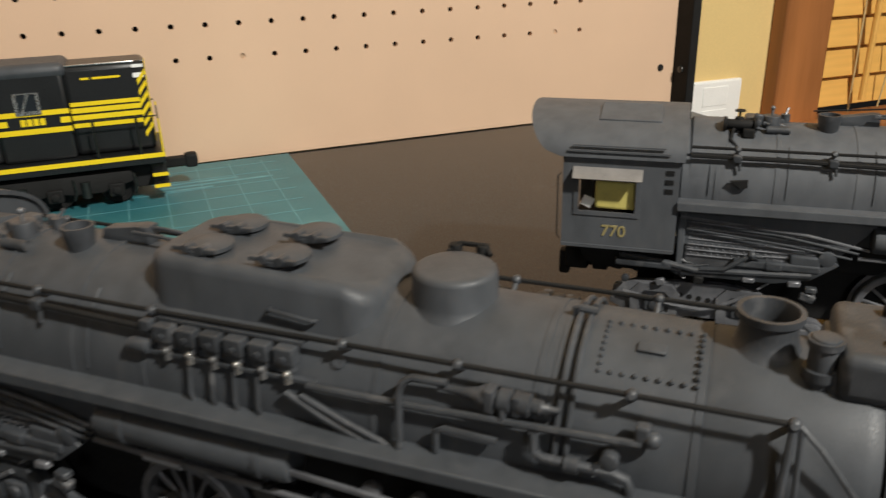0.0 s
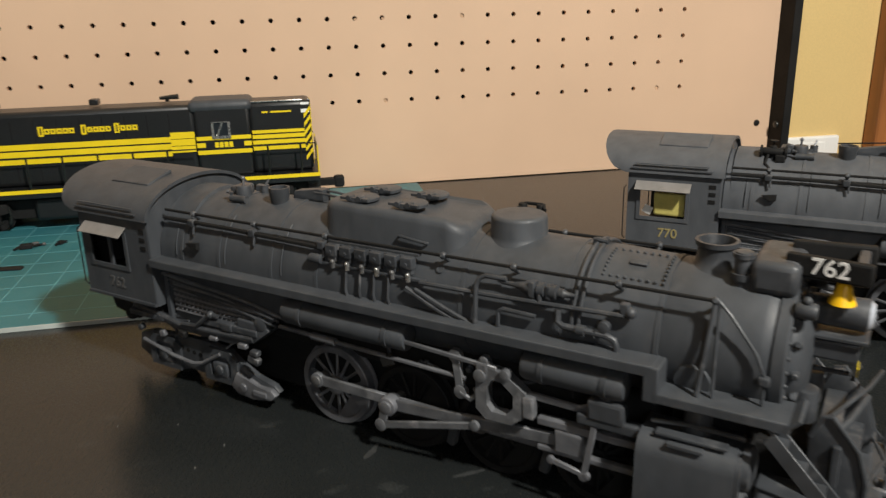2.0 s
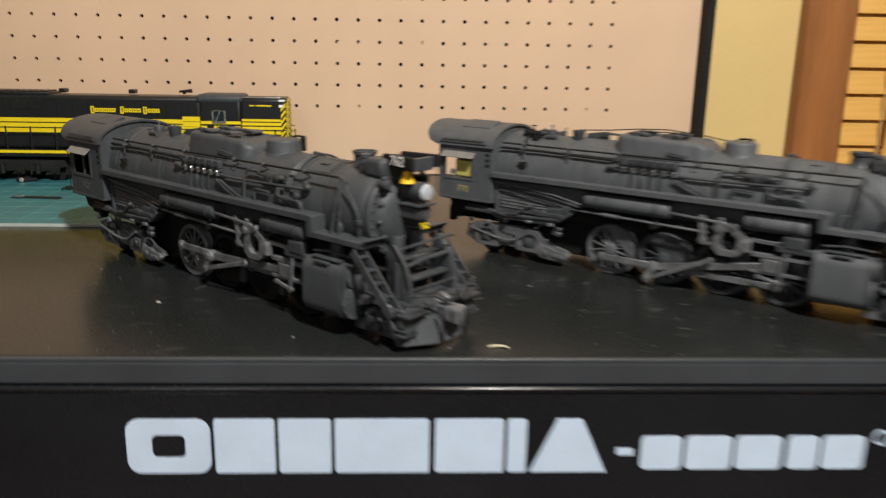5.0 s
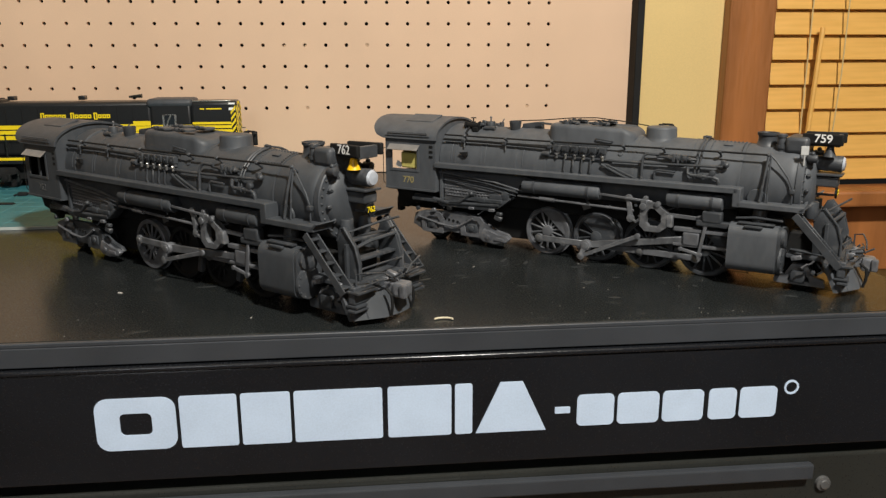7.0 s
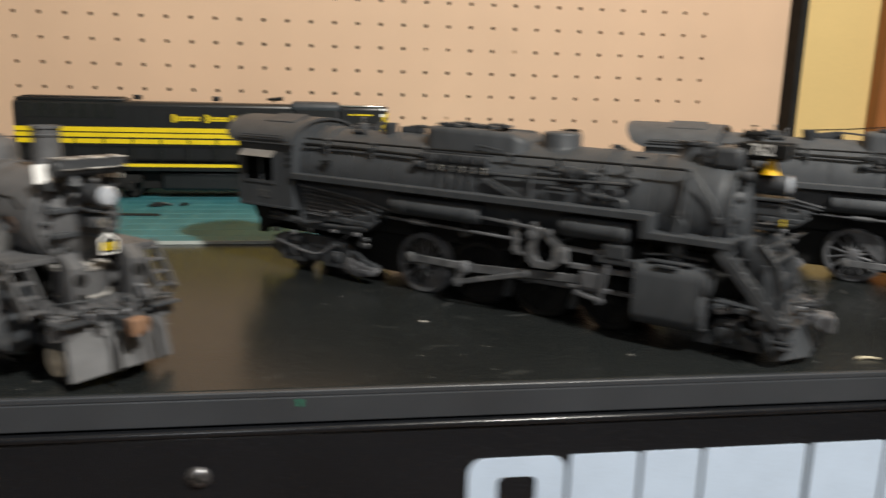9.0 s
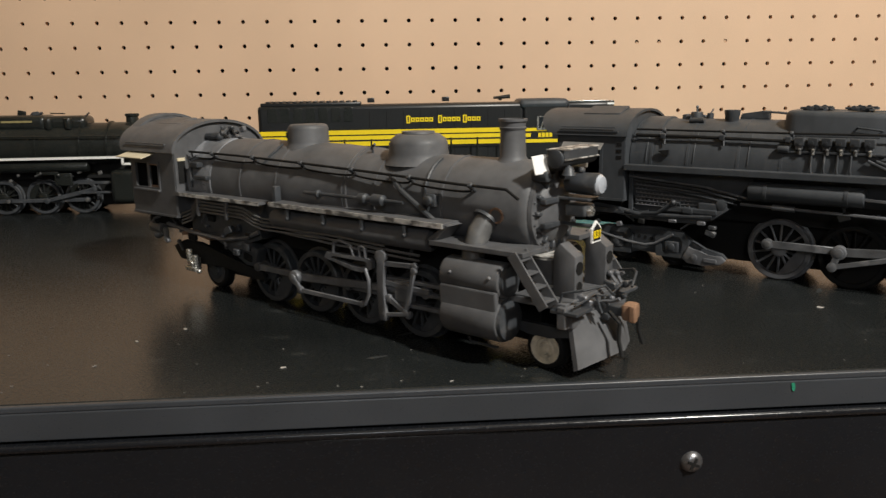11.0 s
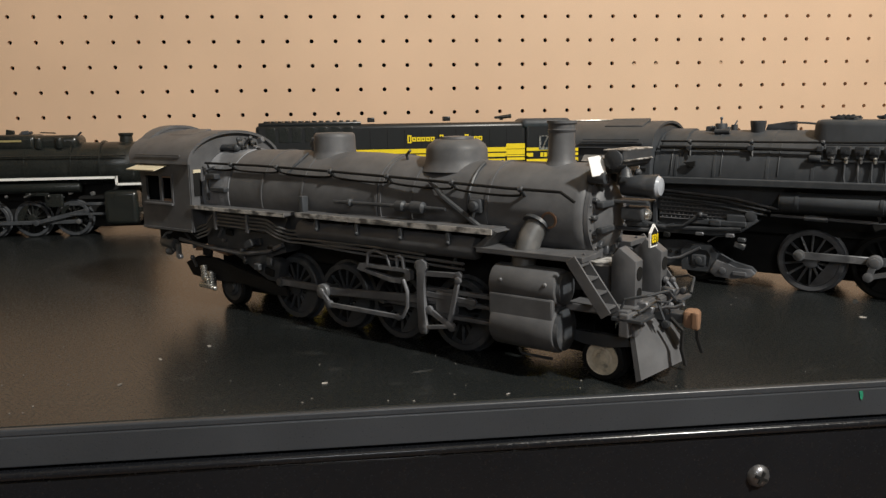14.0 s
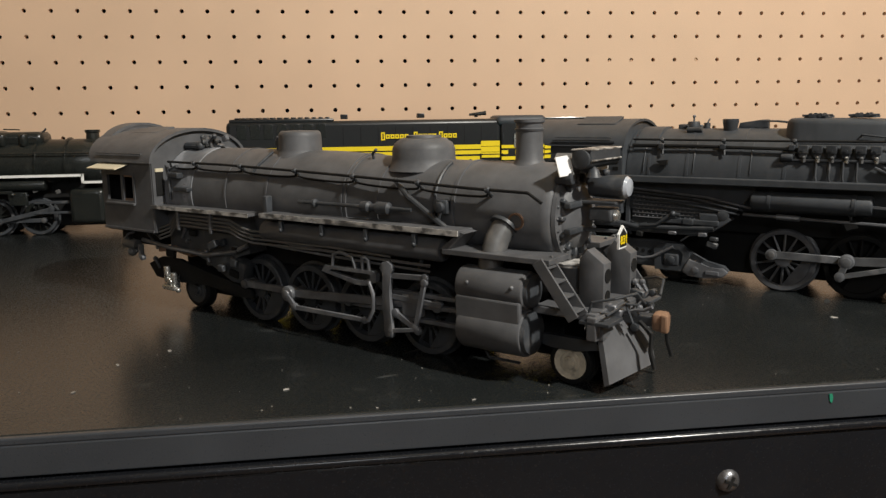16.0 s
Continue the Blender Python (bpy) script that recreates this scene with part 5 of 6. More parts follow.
        part("worn_edge", Shape().span(-38, 38, s * 31.1, s * 31.6, 55.4, 57.3).span(46, 160, s * 31.1, s * 31.6, 56, 58.2), WORN, e, "board edge worn to pale metal")
        part("board_post", Shape().span(45, 48, s * 24, s * 28, 56, 66, 0.6), L, e)
        part("lower_board", Shape().span(152, 200, s * 14, s * 31, 48.2, 50.4, 0.3), B, e)
        part("board_slope", Shape().prism([(150, 50), (160, 57.5), (162, 57), (155, 50)], s * 20, s * 30), B, e)
        part("air_reservoir", Shape().cyl((44, s * 25.4, 49), (150, s * 25.4, 49), 5.2, n=20, soft=1.4), B, e)
        for x in (60, 86, 112, 138):
            part("hanger_clip", Shape().box((x, s * 30.6, 53), (2.2, 1.8, 5), 0.5).ball((x, s * 31, 51), 1.1, 5), L, e)
        pp = Shape()
        for k in range(4):
            z = 53.4 - k * 1.9
            pp.tube([(-36, s * 29, z - 9), (-26, s * 29.4, z - 6), (-20, s * 29.6, z), (22, s * 29.6, z - 0.4), (30, s * 29.4, z - 3.4), (38, s * 29.2, z - 4.8), (90, s * 29, z - 4.4), (124, s * 29, z - 5.4)], 0.6)
        part("cooling_pipe", pp, ROD, e, "bundle of thin bent pipes")
        for x in (-18, 8):
            part("pipe_clip", Shape().box((x, s * 29.8, 50), (2, 1.6, 10), 0.3), R, e)
        part("brake_pipe", Shape().tube([(48, s * 28, 45), (90, s * 28.4, 43), (144, s * 28, 42)], 0.7).tube([(48, s * 28, 42.6), (90, s * 28.4, 41), (144, s * 28, 39.6)], 0.6), R, e)
        part("ash_pan", Shape().prism([(-34, 34), (-34, 46), (28, 44), (30, 36), (10, 30)], s * 12, s * 24), L, e)
        # trailing truck
        tf = part("trailing_truck_frame", Shape().prism([(-58, 22), (-46, 27), (-30, 27), (-10, 23), (26, 17), (28, 12), (18, 12), (-8, 15), (-34, 14), (-52, 15)], s * 20, s * 22.4, 0.5), BLACK_AND_SHADE, e)
        part("truck_spring", Shape().prism([(-44, 33), (-30, 35), (-16, 32), (-16, 30), (-30, 32), (-44, 30.4)], s * 21, s * 25), COPPER if s < 0 else L, tf, "brown leaf spring" if s < 0 else "")
        part("axle_box", Shape().box((-33, s * 25, 15), (8, 4, 8), 1.2).box((-35, s * 27, 19), (3.4, 3, 9), 0.9).box((-29.5, s * 27, 17), (3, 2.6, 7), 0.8).box((-33, s * 27.6, 12), (11, 2.4, 3), 0.8).cyl((-32, s * 26, 15), (-32, s * 28.6, 15), 2.2, n=10, soft=0.5).ball((-26.6, s * 27, 11), 1.5, 6), SILVER if s < 0 else L, tf, "bare metal axle box" if s < 0 else "")
        part("drag_beam", Shape().tube([(-58, s * 25, 36), (-30, s * 27, 34), (0, s * 27.6, 33), (20, s * 27, 36), (30, s * 26, 40)], 1.2, 8), R, e)
        part("frame_casting", Shape().prism([(-20, 34), (-4, 30), (16, 20), (24, 20), (26, 30), (10, 36)], s * 18, s * 25, 0.6), L, e)
        small_wheel(e, -24, s * 16.5, 10.2, s, L)
        ph = 2.6
        pins = [driver(e, 30 + k * 35.2, s * 18.6, 16.6, ph, s, ENGINE_LOW, ENGINE_LOW) for k in range(4)]
        for k in range(3):
            part("side_rod", bar(pins[k], pins[k + 1], 3.4, s * 23.2, 1.7), R, e)
        part("main_rod", bar(pins[1], (146, 25), 3.8, s * 26, 1.8), R, e)
        mc = part("main_crank", Shape().cyl((pins[1][0], s * 24, pins[1][1]), (pins[1][0], s * 29, pins[1][1]), 3.8, n=14, soft=0.6), LINKGREY, e, "rubbed grey crank boss")
        part("eccentric_crank", bar(pins[1], (pins[1][0] + 5.5, pins[1][1] - 5.5), 2.6, s * 29, 1.4), R, mc)
        part("eccentric_rod", bar((pins[1][0] + 5.5, pins[1][1] - 5.5), (109, 14.5), 2.2, s * 29.4, 1.3), R, e)
        lk = part("valve_frame", Shape().plate([(84, 34), (86, 37), (114, 37), (116, 36), (116, 32.4), (110, 30), (104, 30)], [(89, 34.4), (90, 35.4), (112, 35.4), (113, 35), (113, 33.6), (109, 32.2), (104, 32.2)], s * 27, s * 29.6), R, e)
        part("link_hoop", Shape().tube([(90, s * 28.6, 37), (91, s * 29, 42), (95, s * 29, 43.8), (102, s * 29, 42), (104, s * 28.6, 37)], 0.85, 8).tube([(108, s * 28.6, 37), (108, s * 29, 42), (110, s * 29, 42.6), (111.6, s * 29, 41.6), (111.6, s * 28.6, 37)], 0.9, 7), R, lk)
        part("link_bow", Shape().tube([(112, s * 29.6, 32), (114.6, s * 30, 27), (114.4, s * 30, 20), (111, s * 29.6, 14.5)], 0.95, 8), R, lk)
        part("valve_link", Shape().prism([(118.6, 39), (120, 41.6), (123, 42.4), (125.4, 41), (126, 38.6), (124.6, 37), (124, 30), (124.4, 20), (125.6, 11), (125, 9), (121.4, 9), (120.6, 12), (120.2, 22), (120.4, 32), (121, 37), (119.6, 37.6)], s * 28.4, s * 30.6, 0.4), R, e)
        part("link_arm", bar((123, 36), (142, 37), 2.4, s * 29, 1.4), R, e)
        part("radius_rod", bar((124, 27), (150, 26), 2.4, s * 28.4, 1.3, False), R, e)
        part("side_arm", bar((126, 20), (138, 14), 2.6, s * 29, 1.4), R, e)
        xh = part("crosshead", Shape().box((134, s * 26.6, 24), (10, 4.4, 10), 1), R, e)
        part("combination_lever", bar((142, 35), (137, 15), 2.2, s * 29.6, 1.3), R, e)
        part("union_link", bar((124, 12), (138, 14.5), 1.8, s * 29.8, 1.3), R, e)
        for z in (29, 24.5, 18):
            part("guide_bar", Shape().span(122, 164, s * 25, s * 28, z - 0.9, z + 0.9, 0.3), R, e)
        cy = part("cylinder", Shape().cyl((161, s * 26.5, 20.5), (190, s * 26.5, 20.5), 9.6, n=28, soft=1.2).span(161, 189, s * 16, s * 24, 14, 42, 2), B, e)
        part("valve_chest", Shape().cyl((160, s * 27, 37), (190, s * 27, 37), 7.6, n=26, soft=1.2), B, cy)
        part("cylinder_lagging", Shape().box((175, s * 33.4, 29), (29, 2.6, 9), 0.8), B, cy)
        for zz, rr in ((20.5, 8.6), (37, 6.6)):
            part("cylinder_head", Shape().lathe([(0, rr), (1.6, rr * 0.96), (2.2, rr * 0.7), (2.6, 0.3)], (190, s * 26.6, zz), (1, 0, 0), 22), L, cy)
        for x in (166, 186):
            part("chest_bolt", Shape().ball((x, s * 34.2, 39), 0.9, 5), R, cy)
        part("drain_cock", Shape().tube([(170, s * 27, 11), (172, s * 27.6, 8), (186, s * 27.6, 8)], 0.6), L, cy)
        part("steam_pipe", Shape().tube([(174, s * 18, 60), (172.5, s * 22, 55), (171, s * 24.5, 46), (171, s * 25, 43)], 5.0, 14), ROD, e, "pale grey steam pipe")
        part("pipe_flange", Shape().lathe([(0, 6.2), (1.4, 6.2)], (173.6, s * 19.4, 59), (0.2, -s * 0.75, 0.7), 16), L, e)
        # lead truck
        lt = part("lead_truck_frame", Shape().prism([(186, 16), (192, 19), (214, 19), (216, 16), (206, 14), (196, 14)], s * 17, s * 20), L, e)
        small_wheel(e, 203, s * 18.5, 8.8, s, BONE if s < 0 else L, "pale bone-coloured wheel face" if s < 0 else "", "pilot_wheel")
        rails_ladder(e, (196, 50), (211, 30), s * 29 - 4, 8, 4, B)
        sh = part("front_shield", Shape().prism([(205, 30), (205, 49), (208, 53), (215, 48), (215, 30)], s * 9.6, s * 16.4, 0.4), B, e)
        for z in (35.4, 43):
            part("shield_opening", Shape().cyl((214.8, s * 12.9, z), (215.3, s * 12.9, z), 2.1 if z < 40 else 2.7, n=16), BLACK_AND_SHADE, sh)
        part("deck_rail", Shape().tube([(212, s * 24, 29), (214, s * 24, 35), (222, s * 22, 37), (227, s * 14, 38), (228, s * 8, 33)], 0.55), L, e)
        part("air_hose", Shape().tube([(226, s * 8, 26), (231, s * 8.5, 22), (231, s * 9, 15), (233, s * 9.5, 9)], 0.9), BLACK_AND_SHADE, e)
        part("footboard", Shape().span(210, 222, s * 14, s * 27, 27, 28.4, 0.3), L, e)
    for s in (-1, 1):
        y0, y1 = sorted((s * 24, s * 28.5))
        clutter(e, 22, 71 + s, (-70, 30), (y0, y1), (20, 44), (L, BLACK_AND_SHADE, GREYDUST))
        clutter(e, 12, 81 + s, (40, 155), (y0, y1), (38, 54), (L, BLACK_AND_SHADE))
    clutter(e, 14, 91, (216, 227), (-20, 20), (22, 34), (L, GREYDUST))
    clutter(e, 14, 151, (-34, -12), (-9, 7), (85.5, 92), (L, GREYDUST, BLACK_AND_SHADE))
    part("front_deck", Shape().span(190, 216, -25, 25, 28, 31, 0.6), B, e)
    dr = part("saddle_drum", Shape().cyl((198, -3, 30), (198, -3, 45), 10.6, 10.6, 28), B, e)
    for z in (33, 44.4):
        part("drum_band", Shape().lathe([(0, 10.4), (0.1, 11.2), (1.2, 11.2), (1.3, 10.4)], (198, -3, z), (0, 0, 1), 28), WORN, dr)
    part("saddle", Shape().prism([(164, 34), (166, 46), (190, 46), (192, 34)], -14, 14), BLACK_AND_SHADE, e)
    part("buffer_beam", Shape().span(213, 217, -27, 27, 21, 30, 0.6).box((216, -20, 25), (5, 7, 9), 1).box((216, 20, 25), (5, 7, 9), 1), B, e)
    pi = Shape()
    for s in (-1, 1):
        pi.raw([(218, 0, 24), (217, s * 22, 24), (229, s * 2, 8), (229.5, 0, 8), (221, s * 23, 4.5), (216, 0, 24), (215, s * 22, 24), (227, s * 2, 7), (219, s * 23, 3.5), (227.5, 0, 7)],
               [(0, 1, 4, 2, 3), (5, 6, 8, 7, 9), (0, 5, 6, 1), (1, 6, 8, 4), (4, 8, 7, 2), (2, 7, 9, 3)])
    part("pilot", pi, B, e)
    part("coupler_shank", Shape().span(216, 229, -3, 3, 23, 27, 0.6), L, e)
    part("coupler", Shape().box((231.5, 0, 25), (6, 8, 7), 1.6, (0, 0, 10)).box((234, -3, 25), (3, 3.4, 7), 0.8), COPPER, e, "bare copper-coloured coupler")
    part("cut_lever", Shape().tube([(220, -25, 31), (222, -12, 33), (222, 0, 30), (222, 12, 33), (220, 25, 31)], 0.5).tube([(222, -12, 33), (225, -12, 26)], 0.5), L, e)
    return e


mikado(heading(-43, 0.7795, -0.2115))


# ---- the engine beside the board, with a white-edged running board ----
def gloss_engine(m):
    e = thing("steam_locomotive", m, "glossy black model steam locomotive with white-edged running board", "model locomotive", "steam engines on the bench")
    B, zc = GLOSSBLACK, 63
    part("frame", Shape().span(-300, -10, -11, 11, 7, 36, 1), BLACK_AND_SHADE, e)
    # Added black block that stands in for shade below the boiler.
    part("shade_filler", Shape().span(-290, -20, -15, 15, 33, 52, 1), BLACK_AND_SHADE, e)
    bo = part("boiler", Shape().lathe([(-290, 24), (-180, 24), (-60, 22), (-28, 21.6)], (0, 0, zc), (1, 0, 0), 40), B, e)
    for x in (-230, -190, -150, -110, -70, -45):
        part("boiler_band", Shape().lathe([(x - 0.8, 21), (x - 0.7, 24.6 if x < -150 else 23.6), (x + 0.7, 24.6 if x < -150 else 23.6), (x + 0.8, 21)], (0, 0, zc), (1, 0, 0), 40), B, bo)
    part("smokebox", Shape().lathe([(-40, 22.2), (-16, 22), (-13, 20), (-11, 14), (-8, 0.4)], (0, 0, zc), (1, 0, 0), 36), GLOSSBLACK, e)
    part("smokestack", Shape().lathe([(82, 9), (85, 6), (90, 5.6), (91, 6.6), (93, 6.6), (93, 5)], (-25, 0, 0), (0, 0, 1), 20, False), B, e)
    part("sand_box", Shape().box((-128, 0, 85.6), (56, 31, 15), 5, seg=4), B, e)
    part("name_bars", Shape().span(-140, -112, -16.0, -15.6, 86.6, 88.4), DIMGOLD, e, "faint gold lettering bar")
    part("casing", Shape().box((-140, 0, 85), (152, 27, 14), 5, seg=3), B, e)
    for x in (-98, -80):
        part("valve", Shape().cyl((x, -13, 80), (x, -13, 90), 4, n=16, soft=0.8), GLOSSBLACK, e)
    part("cab", Shape().span(-290, -245, -31, 31, 42, 92, 3), B, e)
    for s in (-1, 1):
        part("handrail", Shape().tube([(-240, s * 25, 75), (-20, s * 24, 73)], 0.7), B, e)
        rb = part("running_board", Shape().span(-245, -27, s * 20, s * 33, 52.6, 55, 0.3), B, e)
        part("white_edge", Shape().span(-245, -27, s * 33.1, s * 33.9, 53.0, 55.2).span(-28.2, -26, s * 33.1, s * 33.9, 47.4, 55.2).span(-27, -6, s * 33.1, s * 33.9, 46.8, 48.9), WHITE, rb, "white running-board edge")
        part("lower_board", Shape().span(-27, -4, s * 14, s * 33, 46.8, 48.8, 0.3), B, rb)
        part("reservoir", Shape().cyl((-150, s * 27, 46), (-60, s * 27, 46), 5, n=18, soft=1.4), B, e)
        pins = [driver(e, -180 + k * 36, s * 19, 16.5, -0.4, s, ENGINE_LOW, GLOSSBLACK) for k in range(4)]
        for k in range(3):
            part("side_rod", bar(pins[k], pins[k + 1], 3.6, s * 23.4, 1.8), ENGINE_LOW, e)
        part("main_rod", bar(pins[2], (-58, 24), 3.8, s * 26.4, 1.8), ENGINE_LOW, e)
        part("guide_bar", Shape().span(-72, -36, s * 25, s * 28, 29, 31.4, 0.3).span(-72, -36, s * 25, s * 28, 20, 22, 0.3), ENGINE_LOW, e)
        part("valve_gear", Shape().box((-84, s * 28, 34), (16, 3, 12), 1).box((-98, s * 28, 40), (20, 3, 3), 0.6).ball((-88, s * 29, 38), 2.4, 6), GLOSSBLACK, e)
        part("cylinder", Shape().span(-40, -10, s * 16, s * 35, 11, 42, 4, 3), B, e)
        part("front_step", Shape().span(-9, -3, s * 20, s * 29, 20, 21.4, 0.3).tube([(-5, s * 30, 20), (-5, s * 30, 48)], 0.8), SILVER, e)
    part("front_deck", Shape().span(-20, 6, -26, 26, 22, 26, 0.6), B, e)
    part("pilot", Shape().prism([(2, 22), (4, 22), (14, 5), (6, 4)], -26, 26), B, e)
    part("headlight", Shape().cyl((-10, 0, 78), (4, 0, 78), 5, n=18, soft=0.5), B, e)
    clutter(e, 26, 201, (-215, -45), (-30, -26), (26, 50), (GLOSSBLACK, ENGINE_LOW, BLACK_AND_SHADE, ROD))
    clutter(e, 12, 203, (-190, -60), (-10, 4), (91, 95), (GLOSSBLACK, ENGINE_LOW), ("pipe", "bracket", "bolt"))



gloss_engine(pose(-0.831, -0.100, 0, 0, 0, 0))


# ---- the road switcher on the mat ----
def diesel(m):
    e = thing("diesel_locomotive", m, "black and yellow model diesel hood locomotive on the cutting mat", "model locomotive")
    x0, x1 = -180, 180
    part("frame_sill", Shape().span(x0 - 4, x1 + 4, -31, 31, 28, 35, 0.8), HOOD, e)
    hood = part("long_hood", Shape().span(x0, 87, -18.5, 18.5, 35, 94.4, 4.0, 3), HOOD, e)
    part("radiator_section", Shape().span(x0 + 3, -78, -17, 17, 93.5, 97, 1.2), HOOD, hood)
    for k in range(14):
        part("roof_rib", Shape().span(x0 + 8 + k * 6.6, x0 + 12 + k * 6.6, -15, 15, 97, 98.4, 0.6), HOOD, hood)
    for k in range(7):
        part("louvre", Shape().span(x0 + 10 + k * 12.5, x0 + 19 + k * 12.5, -19.1, -18.4, 78, 92, 0.3), GLOSSBLACK, hood)
    for k in range(9):
        part("door_seam", Shape().span(-70 + k * 17, -69.4 + k * 17, -18.9, -18.4, 40, 88), BLACK_AND_SHADE, hood)
    cab = part("cab", Shape().span(86, 130, -20.6, 20.6, 35, 93, 2.5).span(84, 131, -18.4, 18.4, 88, 93.4, 2), HOOD, e)
    # Greyer paint than the hood puts the light on the matt roof into colour.
    part("cab_roof", Shape().span(81.5, 132.5, -21.4, 21.4, 87.0, 97.4, 5.0, 4), ENGINE, cab, "matt cab roof, greyed for the light it catches")
    for s in (-1, 1):
        part("cab_window", Shape().span(99, 114, s * 20.2, s * 21.0, 67.5, 79, 0.3), GLASS, cab)
        part("window_frame", Shape().plate([(99, 66.2), (114, 66.2), (114, 80), (99, 80)], [(101.0, 68.4), (112.0, 68.4), (112.0, 79.4), (101.0, 79.4)], s * 21.0, s * 21.9), SILVER, cab, "silver window frame")
        part("window_post", Shape().tube([(103, s * 21.4, 68.4), (108, s * 21.4, 79.4)], 0.8), SILVER, cab)
    nose = part("short_hood", Shape().span(129, x1, -18.5, 18.5, 35, 94.4, 4.0, 3), HOOD, e)
    part("roof_edge", Shape().span(132, x1 - 6, -17.6, -16.2, 93.8, 94.8, 0.3), SILVER, nose, "thin silver strip along the roof edge")
    for x in (-68, 8):
        part("exhaust_vent", Shape().span(x - 3.6, x + 3.6, -5, 5, 96, 100.6, 0.8), HOOD, e)
    part("horn", Shape().cyl((60, -3, 99), (74, -3, 100), 1.2, 2.2, 10).cyl((58, 3, 98.6), (70, 3, 99.4), 1.2, 2.0, 10).span(63, 66, -2, 2, 96, 99), GLOSSBLACK, e)
    part("number_box", Shape().box((x1 - 3, -12, 91), (6, 8, 7), 0.6), GLOSSBLACK, nose)
    part("number_bars", Shape().span(x1 - 8, x1 - 1, -19.0, -18.7, 84, 87).span(x1 - 8, x1 - 1, -19.0, -18.7, 90.5, 92.5), WHITE, nose, "white number bars")
    part("maker_bars", Shape().span(140, 145, -19.0, -18.7, 85.0, 86.4).span(147, 164, -19.0, -18.7, 85.0, 86.4), YELLOW, nose, "small yellow lettering bar")
    for a, n in ((-33, 6), (-1, 5), (24, 4)):
        for k in range(n):
            zl, zh = (75.0, 82.8) if k == 0 else (76.6, 80.8)
            part("lettering_bar", Shape().plate([(a + k * 4.6, zl), (a + k * 4.6 + 3.9, zl), (a + k * 4.6 + 3.9, zh), (a + k * 4.6, zh)], [(a + k * 4.6 + 1.3, zl + 1.2), (a + k * 4.6 + 2.6, zl + 1.2), (a + k * 4.6 + 2.6, zh - 1.2), (a + k * 4.6 + 1.3, zh - 1.2)], -19.2, -18.8), YELLOW, hood, "yellow lettering bar")
    for z0, z1 in ((65.0, 69.4), (59.3, 63.7), (53.6, 58.0)):
        part("yellow_stripe", Shape().span(x0 + 1, 66, -19.15, -18.75, z0, z1), YELLOW, hood)
        part("yellow_stripe", Shape().span(66, 85, -19.2, -18.8, z0 + 2.6, z1 + 3.4), YELLOW, hood)
    for z0, z1 in ((65.2, 68.4), (53.6, 57.0)):
        part("yellow_stripe", Shape().span(86.4, 130, -21.2, -20.8, z0, z1), YELLOW, cab)
    for xa, xb in ((86.4, 93), (124, 130)):
        part("yellow_stripe", Shape().span(xa, xb, -21.2, -20.8, 59.4, 63.2), YELLOW, cab)
    for k in range(4):
        part("cab_number_bar", Shape().span(100.5 + k * 3.8, 103.5 + k * 3.8, -21.2, -20.8, 59.0, 63.4), YELLOW, cab, "yellow cab number bar")
    for z0, z1 in ((68.4, 71.0), (64.0, 67.2), (59.4, 62.6), (54.4, 57.8)):
        part("yellow_stripe", Shape().span(131, x1 - 6, -19.15, -18.75, z0, z1), YELLOW, nose)
    for k in range(6):
        z = 44 + k * 7
        part("end_chevron", Shape().prism([(x1 - 6, z), (x1 - 0.5, z + 7), (x1 - 0.5, z + 10.5), (x1 - 6, z + 3.5)], -19.2, -18.8), YELLOW, nose)
    ev = Shape()
    for k in range(7):
        z = 40 + k * 7
        for s in (-1, 1):
            ev.raw([(x1 + 0.3, s * 17, z), (x1 + 0.3, s * 2, z + 8), (x1 + 0.3, s * 2, z + 11.5), (x1 + 0.3, s * 17, z + 3.5), (x1 - 0.2, s * 17, z), (x1 - 0.2, s * 2, z + 8), (x1 - 0.2, s * 2, z + 11.5), (x1 - 0.2, s * 17, z + 3.5)],
                   [(0, 1, 2, 3), (4, 5, 6, 7), (0, 1, 5, 4), (2, 3, 7, 6), (1, 2, 6, 5), (3, 0, 4, 7)])
    part("end_stripes", ev, YELLOW, nose, "yellow chevron stripes")
    for s in (-1, 1):
        part("sill_stripe", Shape().span(x0 - 4, x1 + 4, s * 31.1, s * 31.5, 32.2, 35.2), YELLOW, e)
        hr = part("handrail", Shape().tube([(x0 - 2, s * 30, 60), (86, s * 30, 60)], 0.55).tube([(132, s * 30, 60), (x1 + 2, s * 30, 60)], 0.55), GLOSSBLACK, e)
        for k in range(14):
            x = x0 + 6 + k * 26.4
            if not 88 < x < 130:
                part("stanchion", Shape().tube([(x, s * 30.6, 30), (x, s * 30.6, 61)], 0.9, 6), GLOSSBLACK, hr)
        for xe, d in ((x0 - 4, -1), (x1 + 4, 1)):
            st = part("end_steps", Shape().span(xe, xe - d * 10, s * 20, s * 31, 11, 12.4, 0.2).span(xe, xe - d * 10, s * 20, s * 31, 19, 20.4, 0.2).span(xe, xe - d * 10, s * 19.4, s * 20.2, 8, 27.6, 0.2), GLOSSBLACK, e)
            part("step_edge", Shape().span(xe, xe - d * 10, s * 31.1, s * 31.6, 11, 13.4).span(xe, xe - d * 10, s * 31.1, s * 31.6, 19, 21.4), YELLOW, st, "yellow step edges")
            part("end_rail", Shape().tube([(xe - d * 1, s * 30.4, 35), (xe - d * 1, s * 30.4, 58)], 0.6), YELLOW if d > 0 else GLOSSBLACK, st)
